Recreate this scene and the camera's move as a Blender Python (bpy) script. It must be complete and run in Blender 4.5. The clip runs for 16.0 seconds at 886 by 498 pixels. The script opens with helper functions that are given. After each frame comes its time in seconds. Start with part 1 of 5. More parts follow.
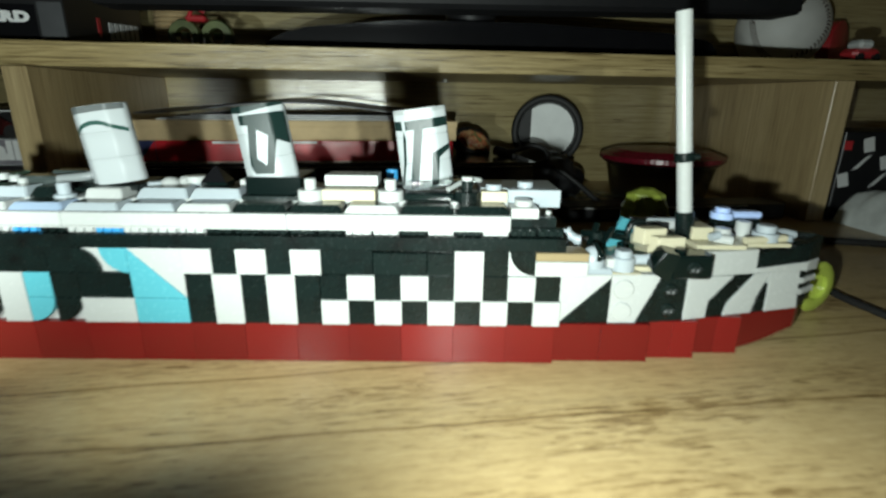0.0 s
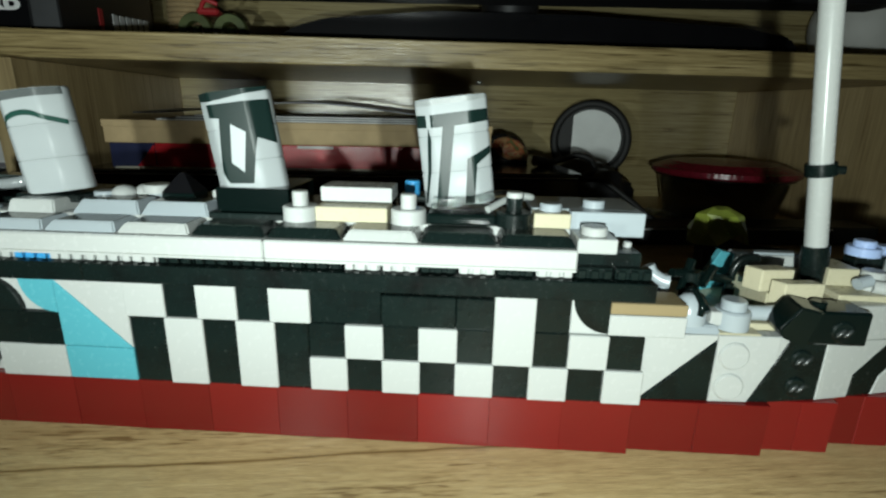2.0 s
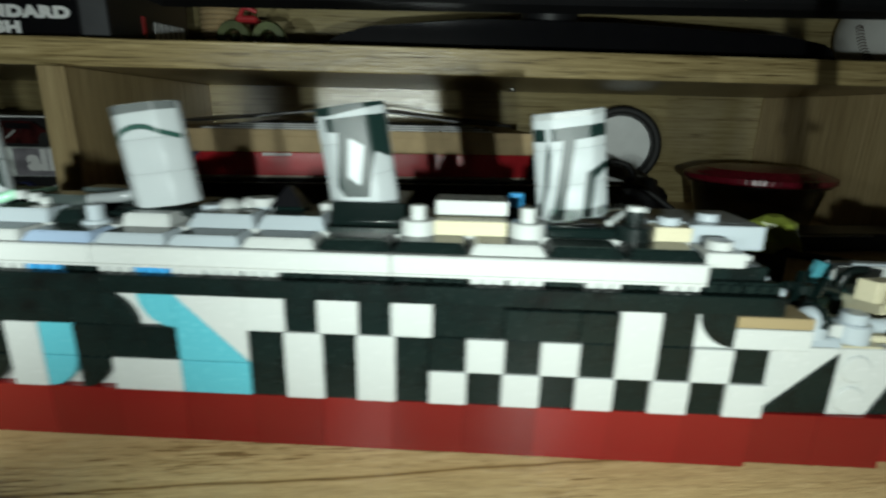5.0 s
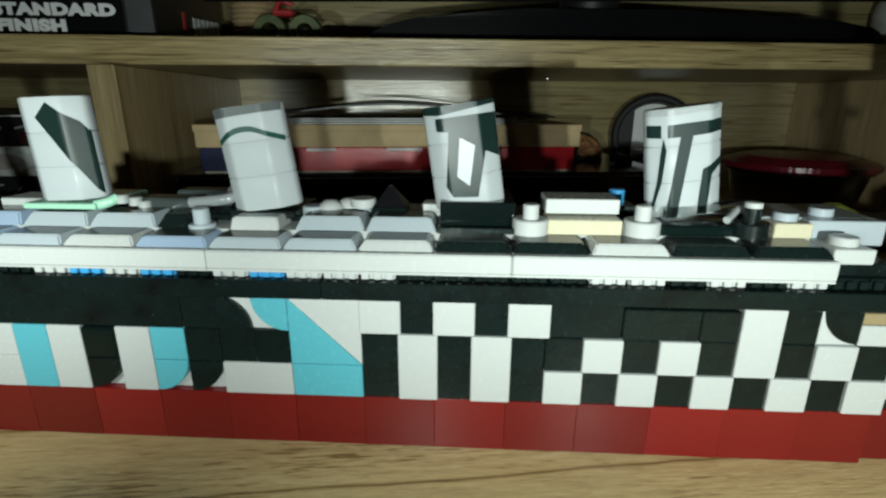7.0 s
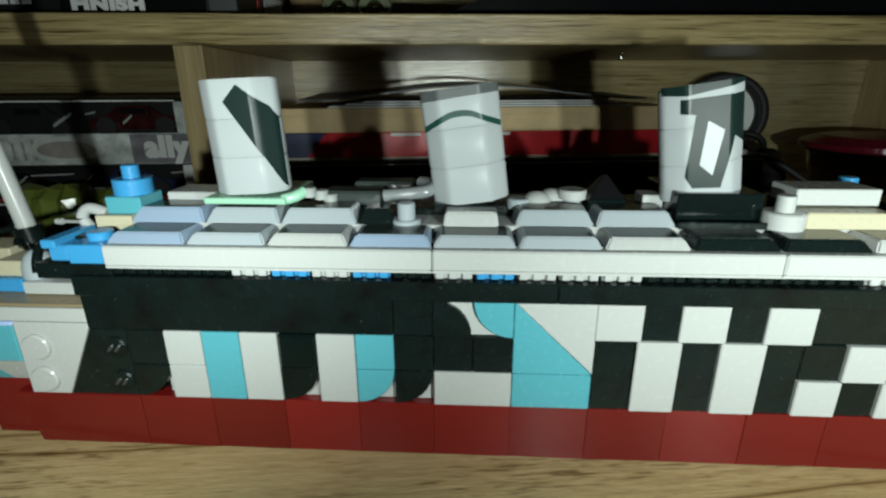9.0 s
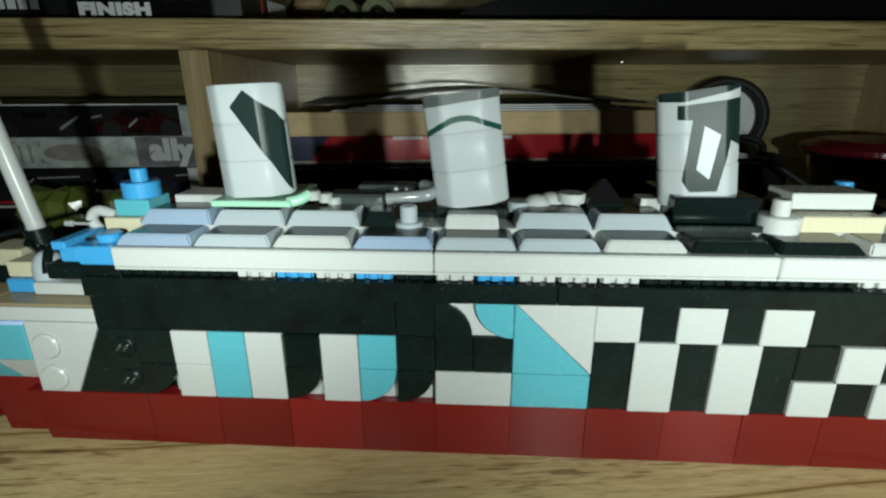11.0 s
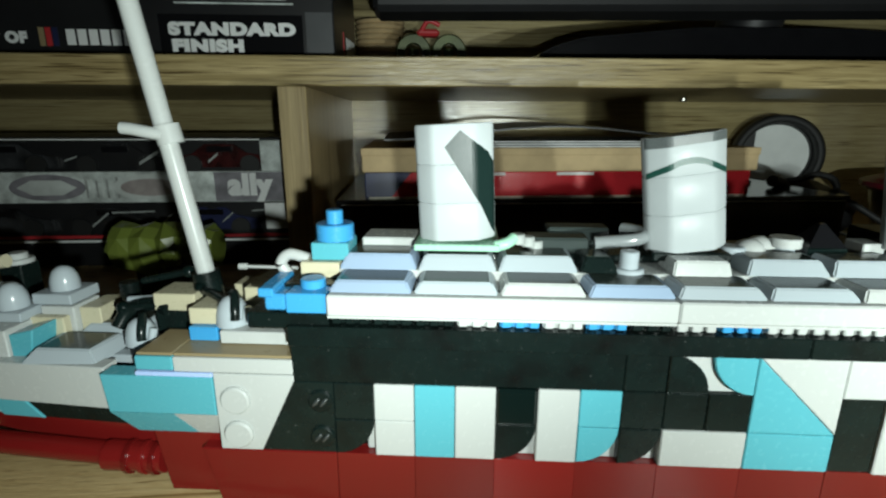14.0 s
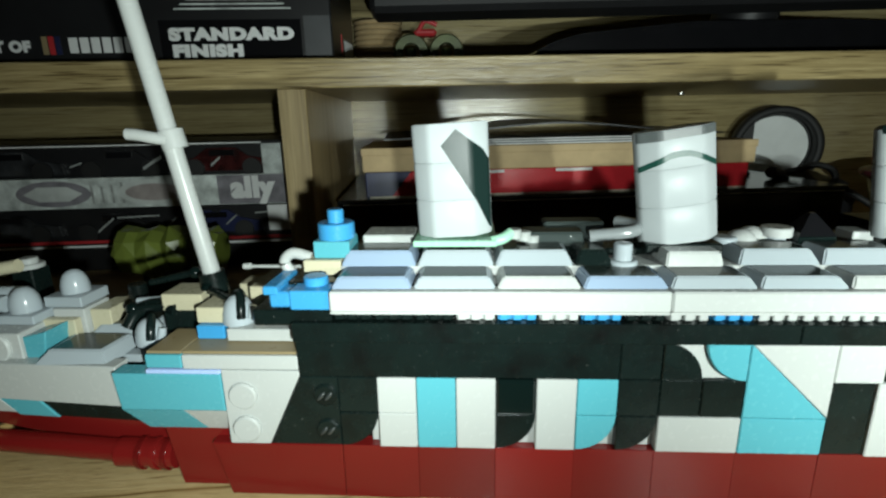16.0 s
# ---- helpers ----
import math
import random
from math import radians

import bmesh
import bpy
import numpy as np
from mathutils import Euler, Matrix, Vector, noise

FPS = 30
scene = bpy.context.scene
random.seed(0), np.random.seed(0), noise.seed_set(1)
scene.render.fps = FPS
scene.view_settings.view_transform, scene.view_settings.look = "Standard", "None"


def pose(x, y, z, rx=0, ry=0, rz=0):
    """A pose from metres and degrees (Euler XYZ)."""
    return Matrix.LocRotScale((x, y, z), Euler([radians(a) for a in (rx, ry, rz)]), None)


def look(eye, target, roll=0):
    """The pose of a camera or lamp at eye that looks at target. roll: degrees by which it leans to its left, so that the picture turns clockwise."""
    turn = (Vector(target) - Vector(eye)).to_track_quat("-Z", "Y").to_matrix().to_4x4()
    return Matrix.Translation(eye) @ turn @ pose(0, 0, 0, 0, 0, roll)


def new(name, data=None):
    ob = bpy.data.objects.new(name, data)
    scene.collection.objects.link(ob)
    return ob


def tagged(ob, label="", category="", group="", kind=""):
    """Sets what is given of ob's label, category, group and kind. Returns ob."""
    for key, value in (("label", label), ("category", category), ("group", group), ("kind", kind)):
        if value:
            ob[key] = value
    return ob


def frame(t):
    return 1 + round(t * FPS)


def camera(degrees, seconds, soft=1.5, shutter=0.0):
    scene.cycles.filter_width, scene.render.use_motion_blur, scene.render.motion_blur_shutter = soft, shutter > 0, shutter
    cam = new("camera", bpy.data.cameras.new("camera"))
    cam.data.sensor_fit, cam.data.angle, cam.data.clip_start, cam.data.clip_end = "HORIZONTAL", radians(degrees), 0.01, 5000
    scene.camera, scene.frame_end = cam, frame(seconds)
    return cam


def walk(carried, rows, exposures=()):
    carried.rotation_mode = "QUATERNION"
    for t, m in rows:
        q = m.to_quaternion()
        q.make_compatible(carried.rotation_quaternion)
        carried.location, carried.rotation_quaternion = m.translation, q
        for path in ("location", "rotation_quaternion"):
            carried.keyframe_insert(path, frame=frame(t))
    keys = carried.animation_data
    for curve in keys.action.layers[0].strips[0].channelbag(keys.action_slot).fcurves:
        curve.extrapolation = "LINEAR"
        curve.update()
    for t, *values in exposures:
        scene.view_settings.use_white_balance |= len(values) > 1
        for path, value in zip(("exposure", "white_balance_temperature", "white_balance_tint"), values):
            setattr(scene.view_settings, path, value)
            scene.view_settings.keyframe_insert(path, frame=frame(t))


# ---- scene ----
cam = camera(83.62, 16.0, soft=2.3, shutter=0.5)
# seconds, eye in metres, then yaw, pitch and roll in degrees
PATH = [
    (0, 0.03581, -0.13811, 0.07897, -0.341, -17.015, 0.695),
    (0.3, 0.03675, -0.12192, 0.07574, 0.762, -15.288, 0.381),
    (0.5, 0.03824, -0.11547, 0.07441, 2.772, -15.554, 0.518),
    (1, 0.03167, -0.09874, 0.07381, 3.163, -15.790, 1.447),
    (1.5, 0.03141, -0.09658, 0.07359, 3.034, -15.692, 1.314),
    (2, 0.03373, -0.09673, 0.07352, 2.827, -15.886, 1.240),
    (2.5, 0.03390, -0.09703, 0.07309, 2.795, -16.046, 1.153),
    (3, 0.03308, -0.09801, 0.07300, 2.772, -16.203, 1.198),
    (3.5, 0.03259, -0.10219, 0.07346, 2.968, -15.619, 1.177),
    (4, 0.03156, -0.10310, 0.07443, 3.010, -15.817, 1.093),
    (4.5, 0.02889, -0.10200, 0.07397, 3.038, -15.553, 1.125),
    (4.8, 0.01874, -0.09405, 0.07205, 2.703, -14.334, 1.050),
    (5, 0.00694, -0.09745, 0.07521, 2.531, -15.503, 1.172),
    (5.2, -0.01034, -0.09906, 0.07316, 2.969, -14.896, 1.281),
    (7.3, -0.02017, -0.09578, 0.07715, 3.090, -17.334, -0.163),
    (7.5, -0.02693, -0.09391, 0.07514, 3.181, -17.630, -0.373),
    (7.7, -0.04317, -0.09128, 0.07281, 3.164, -17.044, -0.153),
    (8, -0.06220, -0.08456, 0.07505, 2.904, -18.212, 0.107),
    (8.5, -0.06501, -0.08613, 0.07634, 3.102, -18.598, -0.209),
    (11, -0.06485, -0.08986, 0.07695, 3.406, -18.268, -0.205),
    (11.3, -0.06713, -0.08916, 0.07695, 2.983, -17.800, -0.495),
    (11.5, -0.07693, -0.09064, 0.07651, 3.402, -18.219, -0.756),
    (11.7, -0.10116, -0.09429, 0.07480, 2.897, -17.761, -0.561),
    (12, -0.11896, -0.08700, 0.07340, 3.293, -18.119, 0.087),
    (12.5, -0.12127, -0.08823, 0.07406, 3.265, -18.064, 0.229),
    (13, -0.11425, -0.08524, 0.07655, 3.206, -16.727, 0.272),
    (13.5, -0.11110, -0.08711, 0.07718, 3.183, -14.810, 0.369),
    (14, -0.10952, -0.08580, 0.07814, 3.216, -14.625, 0.081),
    (14.5, -0.10799, -0.08585, 0.07889, 3.374, -14.529, -0.541),
    (15, -0.10691, -0.08854, 0.07982, 3.491, -14.425, -0.842),
    (15.5, -0.10629, -0.08771, 0.07954, 3.543, -14.403, -1.145),
    (16, -0.10839, -0.08857, 0.07831, 3.592, -14.777, -1.205),
]
walk(cam, [(t, pose(x, y, z, 0, 0, yaw) @ pose(0, 0, 0, 90 + pitch) @ pose(0, 0, 0, 0, 0, roll)) for t, x, y, z, yaw, pitch, roll in PATH],
     exposures=[(0, 0.27), (0.5, -0.05), (1, -0.20), (5.2, -0.22), (7.3, -0.37), (11.2, -0.36), (12.2, 0.16), (16, 0.16)])

# ---- light: three fixed lamps stand in for one phone torch moving below the lens, in a dark room ----
world = bpy.data.worlds.new("world")
world.use_nodes = True
world.node_tree.nodes["Background"].inputs[0].default_value = (0.75, 0.85, 1.0, 1)
world.node_tree.nodes["Background"].inputs[1].default_value = 0.028
scene.world = world
scene.view_settings.exposure = 0.0


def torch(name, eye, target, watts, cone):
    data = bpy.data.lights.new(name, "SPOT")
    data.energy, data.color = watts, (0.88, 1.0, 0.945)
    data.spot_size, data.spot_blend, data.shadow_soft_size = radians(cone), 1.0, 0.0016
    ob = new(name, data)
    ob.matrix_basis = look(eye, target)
    return tagged(ob, "fixed lamp standing in for a moving white LED torch", "torch", kind="structure")


torch("torch_stand_in_bow", (0.0395, -0.1220, 0.0590), (0.155, 0.10, 0.060), 1.56, 144)
torch("torch_stand_in_middle", (-0.0310, -0.0970, 0.0612), (-0.040, 0.10, 0.058), 0.83, 112)
torch("torch_stand_in_stern", (-0.1000, -0.0910, 0.0665), (-0.225, 0.10, 0.060), 0.95, 120)


# ---- materials ----
def nodes_of(name):
    m = bpy.data.materials.new(name)
    m.use_nodes = True
    nt = m.node_tree
    return m, nt, nt.nodes["Principled BSDF"]


def link(nt, a, b):
    nt.links.new(a, b)


def node(nt, kind, **values):
    n = nt.nodes.new(kind)
    for key, value in values.items():
        n.inputs[key].default_value = value
    return n


def ramp(nt, source, stops):
    r = nt.nodes.new("ShaderNodeValToRGB")
    els = r.color_ramp.elements
    while len(els) < len(stops):
        els.new(0.5)
    for e, (p, c) in zip(els, stops):
        e.position, e.color = p, (*c, 1)
    link(nt, source, r.inputs[0])
    return r.outputs[0]


def coords(nt, scale):
    tc = nt.nodes.new("ShaderNodeTexCoord")
    mp = nt.nodes.new("ShaderNodeMapping")
    mp.inputs["Scale"].default_value = scale
    link(nt, tc.outputs["Object"], mp.inputs["Vector"])
    return mp.outputs[0]


def bump_of(nt, b, height, strength, distance):
    bp = node(nt, "ShaderNodeBump", Strength=strength, Distance=distance)
    link(nt, height, bp.inputs["Height"])
    link(nt, bp.outputs[0], b.inputs["Normal"])


def plastic(name, colour, rough=0.22, spread=0.08, relief=0.006, gloss=0.5, dust=0.0):
    """Moulded toy-brick plastic: slight shade differences from piece to piece, faint waviness, scuffs and dust in the gloss."""
    m, nt, b = nodes_of(name)
    info = nt.nodes.new("ShaderNodeObjectInfo")
    n = node(nt, "ShaderNodeTexNoise", Scale=45.0, Detail=2.0)
    link(nt, coords(nt, (1, 1, 1)), n.inputs["Vector"])
    mix = nt.nodes.new("ShaderNodeMath")
    mix.operation = "MULTIPLY_ADD"
    mix.inputs[1].default_value = 0.6
    link(nt, info.outputs["Random"], mix.inputs[0])
    half = nt.nodes.new("ShaderNodeMath")
    half.operation = "MULTIPLY"
    half.inputs[1].default_value = 0.4
    link(nt, n.outputs[0], half.inputs[0])
    link(nt, half.outputs[0], mix.inputs[2])
    dark = tuple(c * (1 - spread) for c in colour)
    lite = tuple(min(1, c * (1 + spread * 0.6)) for c in colour)
    colour_out = ramp(nt, mix.outputs[0], [(0.1, dark), (0.9, lite)])
    if dust:
        # sparse specks and a thin film of dust
        specks = node(nt, "ShaderNodeTexNoise", Scale=1500.0, Detail=1.0)
        film = node(nt, "ShaderNodeTexNoise", Scale=140.0, Detail=3.0)
        for n2 in (specks, film):
            link(nt, coords(nt, (1, 1, 1)), n2.inputs["Vector"])
        for out, stops in ((ramp(nt, specks.outputs[0], [(0.73, (0, 0, 0)), (0.80, (1, 1, 1))]), dust), (ramp(nt, film.outputs[0], [(0.45, (0, 0, 0)), (0.8, (1, 1, 1))]), dust * 0.06)):
            add = nt.nodes.new("ShaderNodeMixRGB")
            add.inputs[2].default_value = (0.5 * stops, 0.55 * stops, 0.52 * stops, 1)
            link(nt, out, add.inputs[0])
            link(nt, colour_out, add.inputs[1])
            colour_out = add.outputs[0]
    link(nt, colour_out, b.inputs["Base Color"])
    fine = node(nt, "ShaderNodeTexNoise", Scale=700.0, Detail=4.0)
    link(nt, coords(nt, (1, 1, 1)), fine.inputs["Vector"])
    r = nt.nodes.new("ShaderNodeMapRange")
    r.inputs[1].default_value, r.inputs[2].default_value = 0.3, 0.75
    r.inputs[3].default_value, r.inputs[4].default_value = rough * 0.9, rough * 1.2
    link(nt, fine.outputs[0], r.inputs[0])
    link(nt, r.outputs[0], b.inputs["Roughness"])
    wave = node(nt, "ShaderNodeTexNoise", Scale=160.0, Detail=1.0)
    link(nt, coords(nt, (1, 1, 1)), wave.inputs["Vector"])
    bump_of(nt, b, wave.outputs[0], relief, 0.0006)
    b.inputs["Specular IOR Level"].default_value = gloss
    return m


def wood(name, dark, mid, lite, rough, relief=0.25, gloss=0.5, broad=34.0, fine=210.0, lines=0.75, upright=False, long=1.0, dashes=0.40, grain=()):
    """Laminate: broad and fine streaks along the local x, a few dark lines, pores, slow colour drift."""
    m, nt, b = nodes_of(name)

    def streaks(k, stretch, detail, twist):
        n = node(nt, "ShaderNodeTexNoise", Scale=1.0, Detail=detail, Roughness=0.6, Distortion=twist)
        link(nt, coords(nt, (k, k, k * stretch / long) if upright else (k * stretch / long, k, k)), n.inputs["Vector"])
        return n.outputs[0]

    def sum_of(a, wa, c):
        n = nt.nodes.new("ShaderNodeMath")
        n.operation = "MULTIPLY_ADD"
        n.inputs[1].default_value = wa
        link(nt, a, n.inputs[0])
        if isinstance(c, float):
            n.inputs[2].default_value = c
        else:
            link(nt, c, n.inputs[2])
        return n.outputs[0]

    wide, thin, pore = streaks(broad, 0.10, 3.0, 0.6), streaks(fine, 0.07, 3.0, 0.3), streaks(fine * 2.6, 0.10, 2.0, 0.2)
    total = sum_of(wide, 0.42, sum_of(thin, 0.40, sum_of(pore, 0.34, -0.08)))
    ground = ramp(nt, total, [(0.36, tuple(0.55 * m + 0.45 * d for m, d in zip(mid, dark))), (0.5, mid), (0.64, lite)])
    dash = ramp(nt, sum_of(streaks(fine * 1.3, 0.085, 2.0, 0.3), 0.62, sum_of(streaks(broad * 3.1, 0.2, 1.0, 0.2), 0.38, 0.0)), [(dashes - 0.05, tuple(d / m for d, m in zip(dark, mid))), (dashes + 0.01, (0.82, 0.80, 0.76)), (dashes + 0.05, (1, 1, 1))])
    dashed = nt.nodes.new("ShaderNodeMixRGB")
    dashed.blend_type = "MULTIPLY"
    dashed.inputs[0].default_value = 1.0
    link(nt, ground, dashed.inputs[1])
    link(nt, dash, dashed.inputs[2])
    base = dashed.outputs[0]
    ring = ramp(nt, streaks(broad * 0.8, 0.035, 2.0, 0.4), [(0.0, (1, 1, 1)), (0.480, (1, 1, 1)), (0.487, (lines, lines, lines)), (0.494, (1, 1, 1)), (0.606, (1, 1, 1)), (0.612, (lines, lines * 0.95, lines * 0.9)), (0.618, (1, 1, 1))])
    mul = nt.nodes.new("ShaderNodeMixRGB")
    mul.blend_type = "MULTIPLY"
    mul.inputs[0].default_value = 1.0
    link(nt, base, mul.inputs[1])
    link(nt, ring, mul.inputs[2])
    colour = mul.outputs[0]
    if grain:
        axes = nt.nodes.new("ShaderNodeSeparateXYZ")
        link(nt, coords(nt, (1, 1, 1)), axes.inputs[0])
        sway = node(nt, "ShaderNodeTexNoise", Scale=1.0, Detail=3.0)
        link(nt, coords(nt, (22, 6, 1)), sway.inputs["Vector"])
    for across, slope, along in grain:
        # one long dark growth line: y = across + slope * (x - along), swaying a little
        line = sum_of(axes.outputs[0], -slope, sum_of(axes.outputs[1], 1.0, sum_of(sway.outputs[0], -0.004, 0.002 + slope * along - across)))
        away = nt.nodes.new("ShaderNodeMath")
        away.operation = "ABSOLUTE"
        link(nt, line, away.inputs[0])
        mask = ramp(nt, sum_of(away.outputs[0], 500.0, 0.0), [(0.06, (0.42, 0.36, 0.26)), (0.22, (0.80, 0.76, 0.70)), (0.5, (1, 1, 1))])
        over = nt.nodes.new("ShaderNodeMixRGB")
        over.blend_type = "MULTIPLY"
        over.inputs[0].default_value = 1.0
        link(nt, colour, over.inputs[1])
        link(nt, mask, over.inputs[2])
        colour = over.outputs[0]
    link(nt, colour, b.inputs["Base Color"])
    r = nt.nodes.new("ShaderNodeMapRange")
    r.inputs[1].default_value, r.inputs[2].default_value = 0.3, 0.7
    r.inputs[3].default_value, r.inputs[4].default_value = rough * 1.3, rough * 0.8
    link(nt, pore, r.inputs[0])
    link(nt, r.outputs[0], b.inputs["Roughness"])
    b.inputs["Specular IOR Level"].default_value = gloss
    bump_of(nt, b, sum_of(pore, 0.7, thin), relief, 0.0004)
    return m


def plain(name, colour, rough=0.5, metal=0.0, scale=60.0, spread=0.15, relief=0.1):
    m, nt, b = nodes_of(name)
    n = node(nt, "ShaderNodeTexNoise", Scale=scale, Detail=5.0, Roughness=0.6)
    link(nt, coords(nt, (1, 1, 1)), n.inputs["Vector"])
    link(nt, ramp(nt, n.outputs[0], [(0.3, tuple(c * (1 - spread) for c in colour)), (0.7, tuple(min(1, c * (1 + spread)) for c in colour))]), b.inputs["Base Color"])
    b.inputs["Roughness"].default_value, b.inputs["Metallic"].default_value = rough, metal
    bump_of(nt, b, n.outputs[0], relief, 0.0005)
    return m


def sticker(name, colour, rough=0.42):
    """Printed film: a sheen broken up by fine glittering grain."""
    m, nt, b = nodes_of(name)
    n = node(nt, "ShaderNodeTexNoise", Scale=5200.0, Detail=2.0, Roughness=0.7)
    link(nt, coords(nt, (1, 1, 1)), n.inputs["Vector"])
    link(nt, ramp(nt, n.outputs[0], [(0.3, tuple(c * 0.8 for c in colour)), (0.7, tuple(c * 1.25 for c in colour))]), b.inputs["Base Color"])
    b.inputs["Roughness"].default_value, b.inputs["Specular IOR Level"].default_value = rough, 0.25
    bump_of(nt, b, n.outputs[0], 0.2, 0.0001)
    return m


def clear(name, tint, rough=0.08):
    m, nt, b = nodes_of(name)
    b.inputs["Base Color"].default_value = (*tint, 1)
    b.inputs["Transmission Weight"].default_value = 1.0
    b.inputs["Roughness"].default_value = rough
    b.inputs["IOR"].default_value = 1.35
    return m


WHITE = plastic("white_plastic", (0.428, 0.446, 0.434), 0.25, 0.04, 0.006, 0.26)
BLACK = plastic("black_plastic", (0.0055, 0.0110, 0.0100), 0.25, 0.2, 0.004, 0.27, 0.12)
RED = plastic("dark_red_plastic", (0.158, 0.0085, 0.0078), 0.19, 0.32, 0.012, 0.5)
CYAN = plastic("azure_plastic", (0.082, 0.345, 0.41), 0.25, 0.05, 0.006, 0.3)
GREY = plastic("light_grey_plastic", (0.345, 0.39, 0.418), 0.22, 0.06, 0.006, 0.36)
SAND = plastic("sand_blue_plastic", (0.265, 0.345, 0.46), 0.22, 0.05, 0.006, 0.36)
PALEBLUE = plastic("pale_blue_plastic", (0.38, 0.50, 0.78), 0.25, 0.05)
BLUE = plastic("blue_plastic", (0.042, 0.27, 0.54), 0.25, 0.05, 0.006, 0.3)
TAN = plastic("tan_plastic", (0.48, 0.443, 0.31), 0.28, 0.05, 0.006, 0.25)
OCHRE = plastic("dark_tan_plastic", (0.255, 0.198, 0.108), 0.30, 0.06, 0.006, 0.25)
MINT = plastic("sand_green_plastic", (0.30, 0.55, 0.40), 0.25, 0.05)
GOLD = plastic("gold_plastic", (0.50, 0.36, 0.14), 0.3, 0.08)
DARKGREY = plastic("charcoal_plastic", (0.006, 0.012, 0.011), 0.25, 0.2, 0.0, 0.25, 0.12)
STICKER_DARK = sticker("green_black_print", (0.006, 0.017, 0.015), 0.34)
SHINY_BLACK = plastic("shiny_black_plastic", (0.003, 0.0075, 0.0068), 0.12, 0.2, 0.0, 0.35)
STICKER_GREEN = sticker("dark_green_print", (0.010, 0.050, 0.038), 0.34)
STICKER_GREY = sticker("mid_grey_print", (0.085, 0.095, 0.095), 0.36)
STICKER_PALE = sticker("pale_grey_print", (0.27, 0.29, 0.29), 0.34)
LIME = plastic("lime_translucent_plastic", (0.40, 0.49, 0.08), 0.22, 0.35, 0.02, 0.5)
OLIVE_GEM = plastic("olive_translucent_plastic", (0.15, 0.19, 0.036), 0.22, 0.4, 0.02, 0.5)
DESK = wood("desk_laminate", (0.20, 0.128, 0.050), (0.445, 0.325, 0.154), (0.53, 0.405, 0.212), 0.34, 0.35, 0.4, 16.0, 820.0, 0.85, False, 0.75, 0.422, ((-0.167, 0.04, 0.15), (-0.195, 0.004, 0.18), (-0.138, 0.02, -0.01), (-0.1442, -0.006, 0.01)))
BOARD = wood("board_laminate", (0.09, 0.058, 0.021), (0.335, 0.256, 0.115), (0.53, 0.42, 0.215), 0.32, 0.5, 0.6, 150.0, 800.0, 0.6, False, 3.0, 0.425)
UPRIGHT = wood("upright_laminate", (0.22, 0.15, 0.068), (0.43, 0.325, 0.165), (0.54, 0.42, 0.23), 0.36, 0.2, 0.5, 45.0, 700.0, 0.85, True, 3.5, 0.37)
PANEL = wood("back_panel_laminate", (0.20, 0.145, 0.065), (0.45, 0.368, 0.180), (0.55, 0.465, 0.255), 0.21, 0.22, 1.0, 40.0, 620.0, 0.7, False, 2.6)
CARDBOARD = plain("brown_cardboard", (0.50, 0.37, 0.20), 0.75)
CREAM = plain("cream_card", (0.60, 0.56, 0.44), 0.7)
PAPER = plain("white_paper", (0.70, 0.71, 0.70), 0.7)
RED_CARD = plain("glossy_red_card", (0.48, 0.020, 0.028), 0.22, spread=0.25, scale=1400.0, relief=0.14)
NAVY_CARD = plain("navy_card", (0.02, 0.025, 0.07), 0.3, spread=0.3)
BLACK_CARD = plain("black_card", (0.012, 0.012, 0.013), 0.4)
GREY_CARD = plain("dark_grey_card", (0.05, 0.052, 0.055), 0.5)
MATT_BLACK = plain("matt_black_plastic", (0.010, 0.010, 0.011), 0.45)
GLOSS_BLACK = plain("gloss_black_plastic", (0.006, 0.006, 0.007), 0.16)
RUBBER = plain("black_rubber", (0.012, 0.012, 0.012), 0.6)
PALE = plain("pale_grey_disc", (0.82, 0.85, 0.83), 0.45, spread=0.06)
LEATHER = plain("white_leather", (0.74, 0.74, 0.70), 0.55, spread=0.05)
THREAD = plain("worn_dark_thread", (0.10, 0.07, 0.055), 0.7)
LID_RED = plain("ruby_lid", (0.150, 0.008, 0.018), 0.27, spread=0.45, scale=420.0, relief=0.3)
CLEAR = clear("clear_plastic", (0.92, 0.95, 0.93), 0.1)
SMOKY_CLEAR = clear("smoky_bowl_plastic", (0.42, 0.43, 0.42), 0.12)
PALE_SMOKE = plastic("pale_smoky_plastic", (0.22, 0.24, 0.245), 0.15, 0.1, 0.02, 0.8)
SMOKE = plastic("smoky_clear_plastic", (0.035, 0.045, 0.043), 0.12, 0.3, 0.03, 1.0)
STEEL = plain("steel", (0.55, 0.55, 0.52), 0.3, 1.0)
TEXT = plain("white_print", (0.75, 0.76, 0.75), 0.5, spread=0.05)
SILVER_PRINT = plain("silver_print", (0.52, 0.56, 0.54), 0.35, spread=0.45, scale=120.0)
RED_PRINT = plain("red_print", (0.45, 0.03, 0.035), 0.4)
OLIVE = plain("olive_green_toy", (0.105, 0.13, 0.042), 0.4, spread=0.4)


